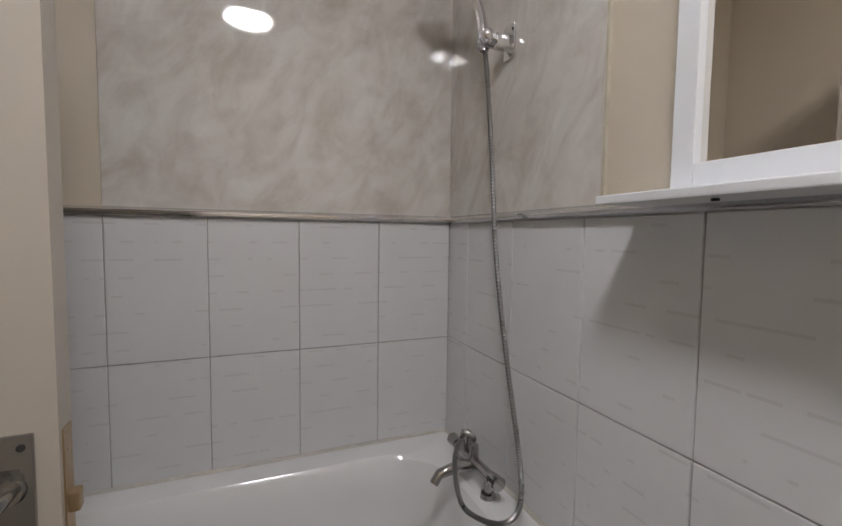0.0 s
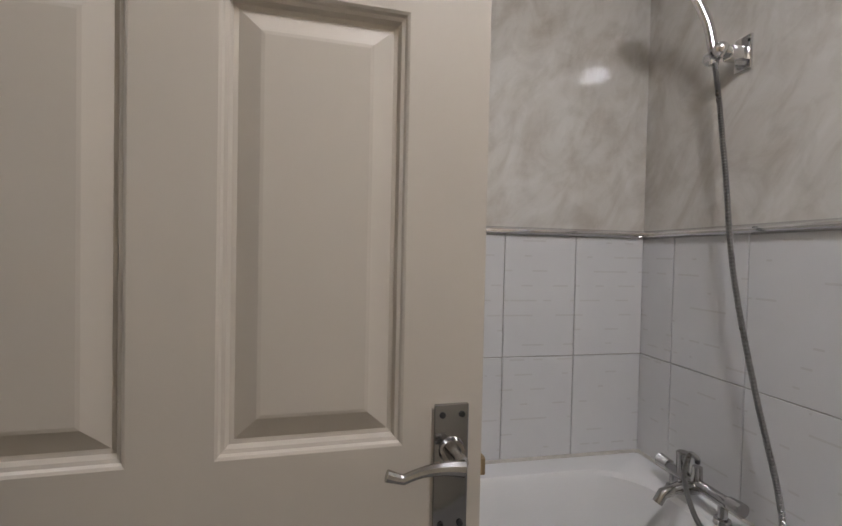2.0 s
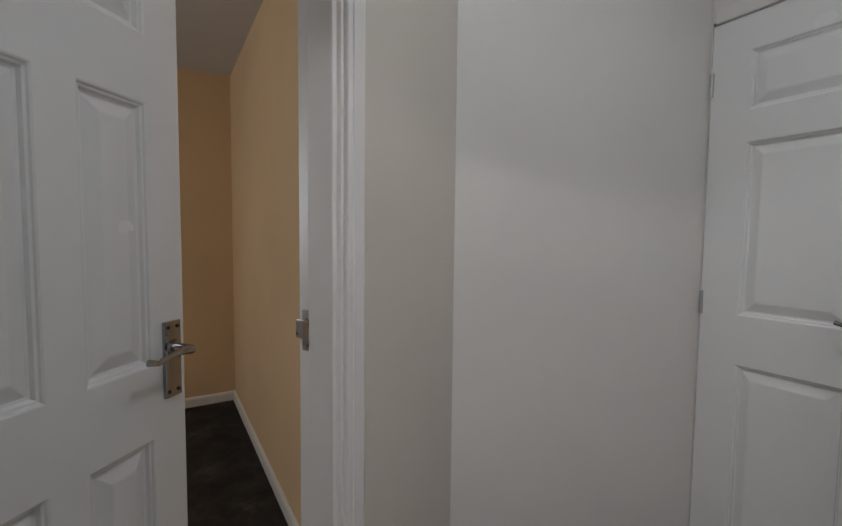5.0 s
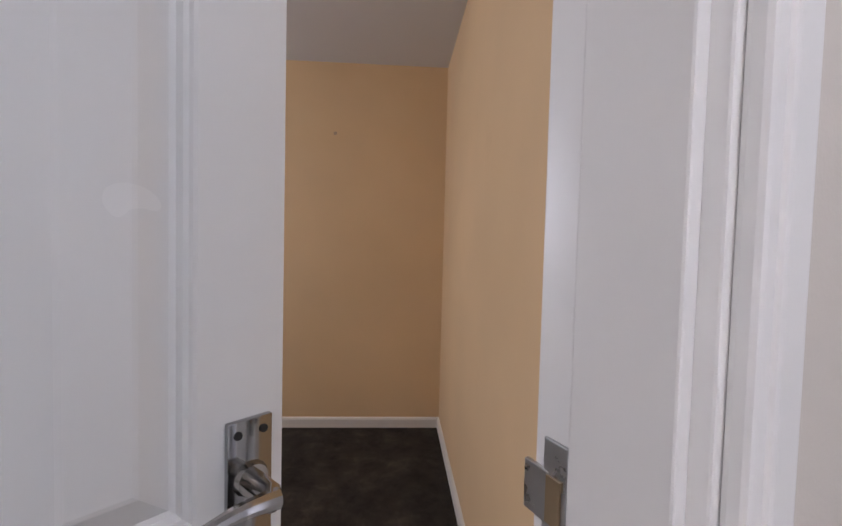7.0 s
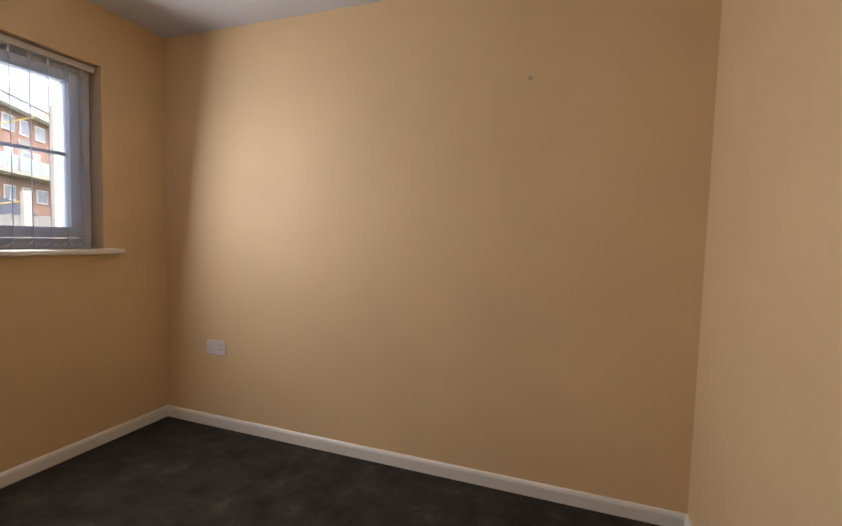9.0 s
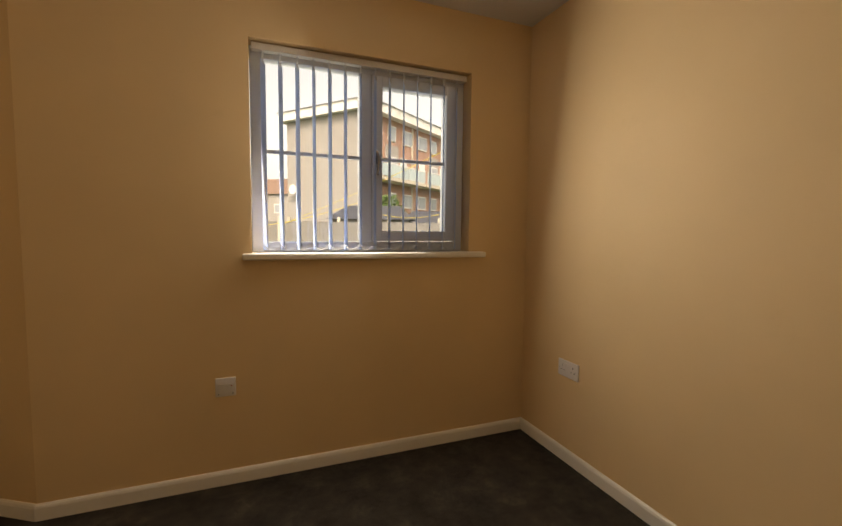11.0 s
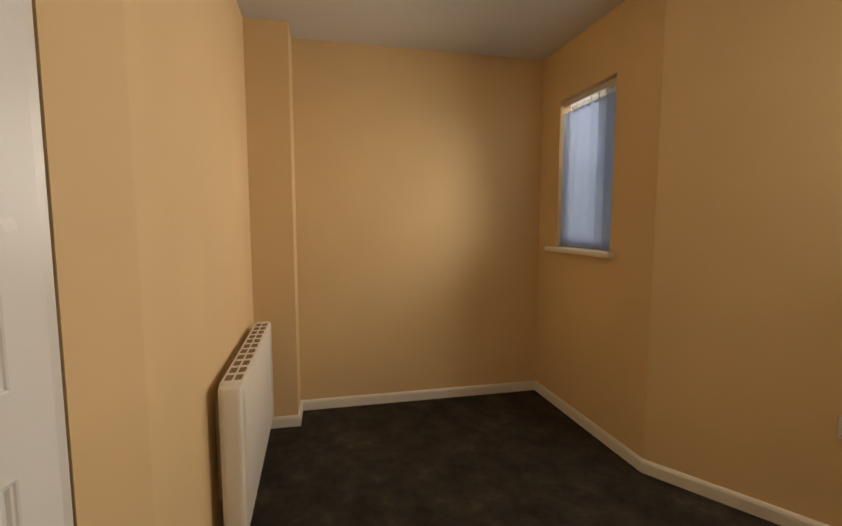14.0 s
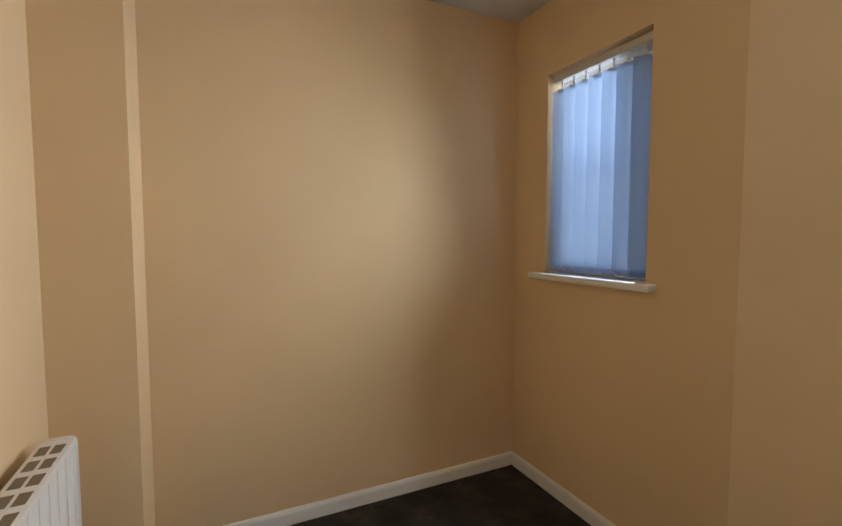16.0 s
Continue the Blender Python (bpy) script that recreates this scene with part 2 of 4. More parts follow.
# ---------------------------------------------------------------- mesh helpers


def hexa(bm, pts):
    """A block from eight corners: four below, four above, in the same order."""
    v = [bm.verts.new(p) for p in pts]
    for f in ((3, 2, 1, 0), (4, 5, 6, 7), (0, 1, 5, 4), (1, 2, 6, 5), (2, 3, 7, 6), (3, 0, 4, 7)):
        bm.faces.new([v[i] for i in f])


def block(bm, x0, x1, y0, y1, z0, z1, m=None):
    pts = [Vector(p) for p in ((x0, y0, z0), (x1, y0, z0), (x1, y1, z0), (x0, y1, z0), (x0, y0, z1), (x1, y0, z1), (x1, y1, z1), (x0, y1, z1))]
    hexa(bm, [m @ p for p in pts] if m else pts)


def soft_block(x0, x1, y0, y1, z0, z1, r=0.003, seg=2):
    bm = bmesh.new()
    block(bm, x0, x1, y0, y1, z0, z1)
    bmesh.ops.bevel(bm, geom=bm.edges[:], offset=r, segments=seg, affect="EDGES", profile=0.6)
    return bm


def join(bm, other):
    me = bpy.data.meshes.new("tmp")
    other.to_mesh(me)
    other.free()
    bm.from_mesh(me)
    bpy.data.meshes.remove(me)
    return bm


def tube(bm, pts, radius, sides=10, cap=True):
    """A round bar swept along points; radius is a number or one for each point."""
    pts = [Vector(p) for p in pts]
    rad = radius if isinstance(radius, (list, tuple)) else [radius] * len(pts)
    rings, up = [], None
    for i, p in enumerate(pts):
        d = (pts[min(i + 1, len(pts) - 1)] - pts[max(i - 1, 0)]).normalized()
        if up is None:
            up = Vector((0, 0, 1)) if abs(d.z) < 0.9 else Vector((1, 0, 0))
        side = d.cross(up).normalized()
        up = side.cross(d).normalized()
        rings.append([bm.verts.new(p + rad[i] * (math.cos(a) * side + math.sin(a) * up)) for a in [2 * math.pi * k / sides for k in range(sides)]])
    for a, b in zip(rings, rings[1:]):
        for k in range(sides):
            bm.faces.new((a[k], a[(k + 1) % sides], b[(k + 1) % sides], b[k]))
    if cap:
        bm.faces.new(rings[0][::-1])
        bm.faces.new(rings[-1])
    return bm


def finish(name, bm, material, smooth=False):
    bmesh.ops.recalc_face_normals(bm, faces=bm.faces[:])
    me = bpy.data.meshes.new(name)
    bm.to_mesh(me)
    bm.free()
    me.materials.append(material)
    if smooth:
        me.shade_smooth()
        me.set_sharp_from_angle(angle=radians(35))
    return me


def part(name, bm, material, parent, label="", smooth=False, m=None):
    ob = new(name, finish(name, bm, material, smooth))
    ob.parent = parent
    if m is not None:
        ob.matrix_basis = m
    if label:
        ob["label"] = label
    return ob


def thing(name, m, label, category, group="", kind=""):
    ob = new(name)
    ob.matrix_world = m
    ob.empty_display_size = 0.1
    return tagged(ob, label, category, group, kind)


def setting(name, bm, material, label="", category="", smooth=False):
    ob = new(name, finish(name, bm, material, smooth))
    return tagged(ob, label, category, "", "structure")


def along(p, q, z=0.0):
    """The pose at p with x towards q, y into the room (left of the way), z up."""
    d = (Vector(q) - Vector(p)).normalized()
    return Matrix(((d.x, -d.y, 0, p[0]), (d.y, d.x, 0, p[1]), (0, 0, 1, z), (0, 0, 0, 1)))


def v2(p):
    return Vector((p[0], p[1]))


def offset_line(p, q, thick):
    d = (q - p).normalized()
    n = Vector((d.y, -d.x)) * thick
    return p + n, d


def meet(a, da, b, db):
    cr = da.x * db.y - da.y * db.x
    if abs(cr) < 1e-4:
        return None
    t = ((b.x - a.x) * db.y - (b.y - a.y) * db.x) / cr
    return a + da * t


def room(poly, names, thick, cuts, materials, labels, height=H, low=0.0):
    """Walls round a room (corners counter-clockwise), each a mitred slab of its own with openings cut through."""
    pts = [v2(p) for p in poly]
    n = len(pts)
    if sum(pts[i].x * pts[(i + 1) % n].y - pts[(i + 1) % n].x * pts[i].y for i in range(n)) < 0:
        back = [(n - 2 - j) % n for j in range(n)]
        span = [(pts[(i + 1) % n] - pts[i]).length for i in range(n)]
        cuts = {j: [(span[i] - c[1], span[i] - c[0], c[2], c[3]) for c in cuts.get(i, ())] for j, i in enumerate(back)}
        names, thick, materials, labels = ([some[i] for i in back] for some in (names, thick, materials, labels))
        pts = pts[::-1]
    lines = [offset_line(pts[i], pts[(i + 1) % n], thick[i]) for i in range(n)]
    outer = []
    for i in range(n):
        (a, da), (b, db) = lines[i - 1], lines[i]
        x = meet(a, da, b, db)
        outer.append(x if x is not None and (x - pts[i]).length < 1.0 else b)
    for i in range(n):
        if names[i] is None:
            continue
        p, q = pts[i], pts[(i + 1) % n]
        d = (q - p).normalized()
        length = (q - p).length
        back = Vector((d.y, -d.x)) * thick[i]
        ss = sorted({0.0, length, *[s for c in cuts.get(i, ()) for s in c[:2]]})
        zs = sorted({low, height, *[z for c in cuts.get(i, ()) for z in c[2:]]})
        bm = bmesh.new()
        for s0, s1 in zip(ss, ss[1:]):
            for z0, z1 in zip(zs, zs[1:]):
                if any(c[0] - 1e-6 <= s0 and s1 <= c[1] + 1e-6 and c[2] - 1e-6 <= z0 and z1 <= c[3] + 1e-6 for c in cuts.get(i, ())):
                    continue
                a, b = p + d * s0, p + d * s1
                a2 = outer[i] if s0 == 0 else a + back
                b2 = outer[(i + 1) % n] if s1 == length else b + back
                hexa(bm, [(a.x, a.y, z0), (b.x, b.y, z0), (b2.x, b2.y, z0), (a2.x, a2.y, z0), (a.x, a.y, z1), (b.x, b.y, z1), (b2.x, b2.y, z1), (a2.x, a2.y, z1)])
        bmesh.ops.remove_doubles(bm, verts=bm.verts[:], dist=1e-5)
        setting(names[i], bm, materials[i], labels[i], "wall")


def skirting(p, q, material, high=0.068, deep=0.014, cut0=0.0, cut1=0.0, label="cream gloss painted skirting board along the wall foot"):
    """A moulded board at a wall's foot; cut0 and cut1 set back its ends at the corners (by how much, at its front)."""
    m = along(p, q)
    length = (v2(q) - v2(p)).length
    prof = [(0.0, 0.0), (deep, 0.0), (deep, high - 0.016), (deep * 0.75, high - 0.006), (deep * 0.35, high), (0.0, high)]
    bm = bmesh.new()
    rings = []
    for s, c in ((0.0, cut0), (length, -cut1)):
        rings.append([bm.verts.new(m @ Vector((s + c * y / deep, y, z))) for y, z in prof])
    for k in range(len(prof)):
        bm.faces.new((rings[0][k], rings[0][(k + 1) % len(prof)], rings[1][(k + 1) % len(prof)], rings[1][k]))
    bm.faces.new(rings[0])
    bm.faces.new(rings[1][::-1])
    setting("baseboard", bm, material, label, "skirting board")


def poly_slab(name, pts, z0, z1, material, label, category):
    bm = bmesh.new()
    lo = [bm.verts.new((p[0], p[1], z0)) for p in pts]
    hi = [bm.verts.new((p[0], p[1], z1)) for p in pts]
    bm.faces.new(lo[::-1])
    bm.faces.new(hi)
    for i in range(len(pts)):
        j = (i + 1) % len(pts)
        bm.faces.new((lo[i], lo[j], hi[j], hi[i]))
    return setting(name, bm, material, label, category)

# ---------------------------------------------------------------- plan
NE, BEND, NW = (0.0, 0.0), (-2.36, 0.0), (-3.285, 0.585)
PIL_IN = tuple(v2(NW) - V * 1.70)
PIL_OUT = tuple(v2(PIL_IN) + U * 0.22)
RAD_W = tuple(v2(PIL_OUT) - V * 0.24)
KNEE = (-2.79, -2.003)
JAMB = (-2.472, -2.742)                        # south jamb of the bedroom door, bedroom side
DW = (v2(JAMB) - v2(KNEE)).normalized()      # along the bedroom door's wall
DN = Vector((DW.y, -DW.x))                   # from the bedroom to the lobby through it
SW_W = tuple(v2(KNEE) + DW * ((2.935 - 2.003) / -DW.y))
SE = (0.0, -2.935)
BED = [NE, BEND, NW, PIL_IN, PIL_OUT, RAD_W, KNEE, SW_W, SE]
door_s1 = (v2(JAMB) - v2(KNEE)).length
door_s0 = door_s1 - 0.625
room(BED,
     ["wall_window", "wall_angled", "wall_back", "wall_pilaster_side", "wall_pilaster", "wall_radiator", "wall_door", "wall_switch", "wall_east"],
     [0.27, 0.27, 0.12, 0.05, 0.05, 0.05, 0.06, 0.06, 0.15],
     {0: [(0.385, 1.52, 1.088, 2.066)], 1: [(0.315, 0.86, 1.083, 2.04)], 6: [(door_s0 - 0.03, door_s1 + 0.03, 0.0, 2.01)]},
     [CREAM] * 9,
     ["cream painted bedroom wall with a wide window", "cream painted angled bedroom wall with a narrow window"] + ["plain cream painted bedroom wall"] * 7)
poly_slab("floor_bedroom", BED, -0.12, 0.0, CARPET, "dark charcoal fitted carpet on the bedroom floor", "carpet")
poly_slab("ceiling_bedroom", BED, H, H + 0.1, CEIL, "plain white painted bedroom ceiling", "ceiling")

# lobby and corridor
WALL_D = 0.13
A0 = tuple(v2(KNEE) + DN * WALL_D + DW * 0.05)
P1 = tuple(v2(JAMB) + DN * WALL_D + DW * 0.07)
C2 = (-2.43, -3.19)
CUP_E, CUP_W = (-2.685, -4.02), (-3.225, -4.02)
COR_S, COR_SW = (-3.225, -5.0), (-4.07, -5.0)
HINGE = (-3.756, -2.871)                     # bathroom door's hinge jamb, bathroom side
BN = Vector((U.x, U.y))                      # from the bathroom to the lobby
BH = v2(HINGE)
BATH_D = 0.1
B_S = tuple(BH + BN * BATH_D - V * 0.75)
LOBBY_PTS = [A0, P1, C2, CUP_E, CUP_W, COR_S, COR_SW, (-4.07, B_S[1]), B_S, tuple(BH + BN * BATH_D + V * 0.80)]
bath_open0, bath_open1 = 0.84 - 0.735, 0.84 + 0.03   # the bathroom doorway, from the lobby's north end
liv_h = 1.975
room(LOBBY_PTS,
     ["wall_lobby_door", "wall_lobby_strip", "wall_lobby_plain", "wall_cupboard", "wall_corridor_east", "wall_header", "wall_corridor_west", "wall_corridor_end", "wall_bath_door", "wall_lobby_north"],
     [0.06, 0.06, 0.06, 0.06, 0.06, 0.06, 0.06, 0.06, 0.045, 0.06],
     {0: [((v2(JAMB) - v2(KNEE)).length - 0.05 - 0.655, (v2(JAMB) - v2(KNEE)).length - 0.05 + 0.03, 0.0, 2.01)],
      3: [(0.003, 0.50, 0.0, 1.93)],
      5: [(0.0, 0.83, 0.0, liv_h + 0.03)],
      8: [(0.75 - 0.03, 0.75 + 0.735, 0.0, 2.01)]},
     [STRIP, STRIP, LOBBY, LOBBY, LOBBY, LOBBY, LOBBY, LOBBY, LOBBY, LOBBY],
     ["darker, warmer toned lobby wall beside the bedroom door"] * 2 + ["plain off-white painted lobby wall"] * 8)
poly_slab("floor_lobby", LOBBY_PTS, -0.12, 0.0, CARPET, "dark charcoal carpet in the lobby", "carpet")
poly_slab("ceiling_lobby", LOBBY_PTS, H, H + 0.1, CEIL, "white painted lobby ceiling", "ceiling")

# bathroom, in the skewed axes: u away from the shower wall, v away from the long bath wall
K0 = Vector((-5.388, -2.684))


def uv(u, v):
    p = K0 + U * u + V * v
    return (p.x, p.y)


BU = (BH - K0).dot(U)
BV = (BH - K0).dot(V)
BATH = [uv(0, 0), uv(BU, 0), uv(BU, 1.78), uv(0, 1.78)]
room(BATH, ["wall_bath_long", "wall_bath_entry", "wall_bath_far", "wall_shower"], [0.12, 0.045, 0.05, 0.12],
     {1: [(BV - 0.03, BV + 0.735, 0.0, 2.01)]}, [BATHWALL] * 4, ["cream painted bathroom wall above and beside the tiles"] * 4)
VINYL = plain("grey_vinyl", (0.3, 0.29, 0.28), 0.4, 0.15, 20)
poly_slab("floor_bathroom", BATH, -0.12, 0.0, VINYL, "grey vinyl bathroom floor", "floor")
poly_slab("ceiling_bathroom", BATH, H, H + 0.1, CEIL, "white painted bathroom ceiling", "ceiling")

# living room
LX0, LX1, LY0, LY1 = -4.05, 0.9, -7.31, -5.12
LIV = [(LX0, LY0), (LX1, LY0), (LX1, LY1), (LX0, LY1)]
room(LIV, ["wall_front", "wall_living_east", "wall_living_north", "wall_living_west"], [0.25, 0.1, 0.06, 0.1],
     {0: [(0.06, 0.95, 0.0, 2.07), (1.21, 2.9, 0.92, 1.93)], 2: [(LX1 + 3.22, LX1 + 4.05, 0.0, liv_h + 0.03)]},
     [LIVING] * 4, ["peach painted living room wall with the front door"] + ["plain peach painted living room wall"] * 3)
LIVFLOOR = poly_slab("floor_living", LIV + [], -0.12, -0.012, DARK, "grey oak laminate floor of the living room", "floor")
poly_slab("ceiling_living", LIV, H, H + 0.1, CEIL, "white painted living room ceiling", "ceiling")

# skirting boards
SKL = "cream gloss painted skirting board along the bedroom wall"
skirting(NE, BEND, SKIRT, cut0=0.014, cut1=-0.004, label=SKL)
skirting(BEND, NW, SKIRT, cut0=-0.004, cut1=0.014, label=SKL)
skirting(NW, PIL_IN, SKIRT, cut0=0.014, cut1=0.014, label=SKL)
skirting(PIL_IN, PIL_OUT, SKIRT, cut0=0.014, cut1=-0.014, label=SKL)
skirting(PIL_OUT, RAD_W, SKIRT, cut0=-0.014, cut1=0.014, label=SKL)
skirting(RAD_W, KNEE, SKIRT, cut0=0.014, cut1=-0.006, label=SKL)
skirting(SW_W, SE, SKIRT, cut0=0.02, cut1=0.014, label=SKL)
skirting(SE, NE, SKIRT, cut0=0.014, cut1=0.014, label=SKL)
SKW = "white gloss painted skirting board along the corridor"
skirting(CUP_E, C2, FRAMEW, high=0.09, label=SKW)
skirting(COR_S, CUP_W, FRAMEW, high=0.09, cut1=-0.014, label=SKW)
skirting((-3.1 + 0.02, LY0), (-2.0, LY0), FRAMEW, high=0.09, label="white painted skirting board in the living room")
skirting((LX0, -5.15), (LX0, LY0), FRAMEW, high=0.09, label="white painted skirting board in the living room")

# ---------------------------------------------------------------- doors


def door_panel(bm, x0, x1, z0, z1, face, side):
    """A raised-and-fielded panel seen from one side: rings stepping in and out."""
    rings = []
    for inset, deep in ((0.0, 0.0), (0.003, 0.0015), (0.005, 0.005), (0.009, 0.0062), (0.012, 0.0125), (0.017, 0.0135), (0.041, 0.0035), (0.045, 0.0028)):
        y = face - side * deep
        rings.append([bm.verts.new(p) for p in ((x0 + inset, y, z0 + inset), (x1 - inset, y, z0 + inset), (x1 - inset, y, z1 - inset), (x0 + inset, y, z1 - inset))])
    for a, b in zip(rings, rings[1:]):
        for k in range(4):
            f = (a[k], a[(k + 1) % 4], b[(k + 1) % 4], b[k])
            bm.faces.new(f)
    bm.faces.new(rings[-1])


def lever_handle(parent, x, z, face, side, way, label="chrome lever handle on a square plate", reach=0.1):
    """Lever on a plate; side is the way it stands proud of the face, way the way the lever points along x."""
    plate = soft_block(x - 0.021, x + 0.021, min(face, face + side * 0.007), max(face, face + side * 0.007), z - 0.115, z + 0.04, 0.002)
    h = part("door_handle", plate, PLATE, parent, label, True)
    bm = bmesh.new()
    y = face + side * 0.007
    tube(bm, [(x, y - side * 0.002, z - 0.014), (x, y + side * 0.006, z - 0.014)], [0.017, 0.014], 16)
    tube(bm, [(x, y, z - 0.014), (x, y + side * 0.034, z - 0.014), (x + way * 0.008, y + side * 0.046, z - 0.014)], [0.0095, 0.009, 0.0095], 12)
    pts, rad = [], []
    for k in range(15):
        s = k / 14
        pts.append((x + way * reach * s, y + side * (0.045 - 0.004 * s), z - 0.014 + 0.004 * math.sin(s * 3.0) - 0.016 * s ** 2 + (0.014 * max(0, s - 0.8) / 0.2)))
        rad.append(0.009 - 0.0036 * min(1.0, s * 1.7) + 0.0012 * max(0.0, s - 0.85) / 0.15)
    tube(bm, pts, rad, 10)
    part("lever", bm, CHROME_DARK, h, smooth=True)
    for dz in (0.028, -0.103):
        for dx in (-0.012, 0.012):
            bs = bmesh.new()
            tube(bs, [(x + dx, y - side * 0.001, z + dz), (x + dx, y + side * 0.002, z + dz)], [0.0042, 0.0035], 10)
            part("screw", bs, DARK, h)
    return h


def panel_door(name, m, width, height, rows, cols, material, label, group="", thick=0.04):
    """A moulded panel door hung at x = 0, its face at y = +-thick/2, standing 6 mm clear of the floor."""
    d = thing(name, m, label, "door", group)
    bm = bmesh.new()
    xs = [0.0] + [x for c in cols for x in c] + [width]
    zs = [0.006] + [z for r in rows for z in r] + [height]
    t = thick / 2
    for i in range(len(xs) - 1):
        for j in range(len(zs) - 1):
            if not (i % 2 and j % 2):
                block(bm, xs[i], xs[i + 1], -t, t, zs[j], zs[j + 1])
    bmesh.ops.remove_doubles(bm, verts=bm.verts[:], dist=1e-5)
    part("leaf", bm, material, d)
    for c in cols:
        for r in rows:
            bp = bmesh.new()
            door_panel(bp, *c, *r, t, 1)
            door_panel(bp, *c, *r, -t, -1)
            part("panel", bp, material, d)
    return d


ROWS = [(0.22, 0.835), (0.978, 1.478), (1.60, 1.80)]


def columns(w, stile=0.098, mid=0.083):
    inner = (w - 2 * stile - mid) / 2
    return [(stile, stile + inner), (stile + inner + mid, w - stile)]


def hinge(parent, z, face_y, x=0.0):
    bm = bmesh.new()
    tube(bm, [(x, face_y, z - 0.038), (x, face_y, z + 0.038)], 0.006, 8)
    part("hinge", bm, CHROME_DULL, parent)


# bathroom door, cream, standing open into the bathroom parallel to the bath
leaf_dir = -U
m_leaf = Matrix(((leaf_dir.x, -leaf_dir.y, 0, HINGE[0]), (leaf_dir.y, leaf_dir.x, 0, HINGE[1]), (0, 0, 1, 0), (0, 0, 0, 1))) @ Matrix.Rotation(radians(2.2), 4, "Z")
bath_door = panel_door("door_bathroom", m_leaf @ Matrix.Translation((0, 0.02, 0)), 0.661, 1.985, ROWS, [(0.078, 0.2775), (0.3605, 0.563)], DOORC,
                       "cream gloss six-panel bathroom door standing open", "doors of the flat")
lever_handle(bath_door, 0.621, 0.985, -0.02, -1, -1, reach=0.084)
lever_handle(bath_door, 0.621, 0.985, 0.02, 1, -1, reach=0.084)
bm = bmesh.new()
block(bm, 0.6585, 0.6628, -0.012, 0.012, 0.87, 1.02)
part("latch_plate", bm, BRASS, bath_door, "worn brass latch plate on the door edge")
bm = soft_block(0.661, 0.673, -0.008, 0.008, 0.925, 0.948, 0.003)
part("latch_bolt", bm, BRASS, bath_door)

# bedroom door, white, pushed part of the way into the bedroom
BHINGE = v2(JAMB) - DW * 0.62
bed_free = Vector((-2.38, -2.495))
m_bed = along(tuple(BHINGE), tuple(bed_free))
bed_door = panel_door("door_bedroom", m_bed @ Matrix.Translation((0, -0.003, 0)), 0.48, 1.985, ROWS, columns(0.48, 0.078, 0.062), DOORW,
                      "white gloss six-panel bedroom door standing ajar", "doors of the flat")
lever_handle(bed_door, 0.445, 1.02, -0.02, -1, -1)
lever_handle(bed_door, 0.445, 1.02, 0.02, 1, -1)
for z in (0.2, 1.75):
    hinge(bed_door, z, 0.024)

# cupboard door, white, shut
cup_rows = [(0.24, 0.845), (1.0, 1.535), (1.63, 1.81)]
cup = panel_door("door_cupboard", along((-3.18, -4.02), (-2.692, -4.02)) @ Matrix.Translation((0, -0.012, 0)), 0.487, 1.915, cup_rows, [(0.122, 0.382)], DOORW,
                 "white gloss three-panel cupboard door standing shut", "doors of the flat", 0.036)
lever_handle(cup, 0.045, 1.04, 0.018, 1, 1)
for z in (0.18, 1.03, 1.73):
    hinge(cup, z, 0.02, 0.485)

# living room door, white, open against the west wall
liv_leaf = panel_door("door_living", along((-4.005, -5.11), (-3.945, -5.86)) @ Matrix.Translation((0, -0.02, 0)), 0.74, 1.965, ROWS, columns(0.74), DOORW,
                      "white gloss six-panel living room door standing open", "doors of the flat")
lever_handle(liv_leaf, 0.69, 1.03, 0.02, 1, -1)


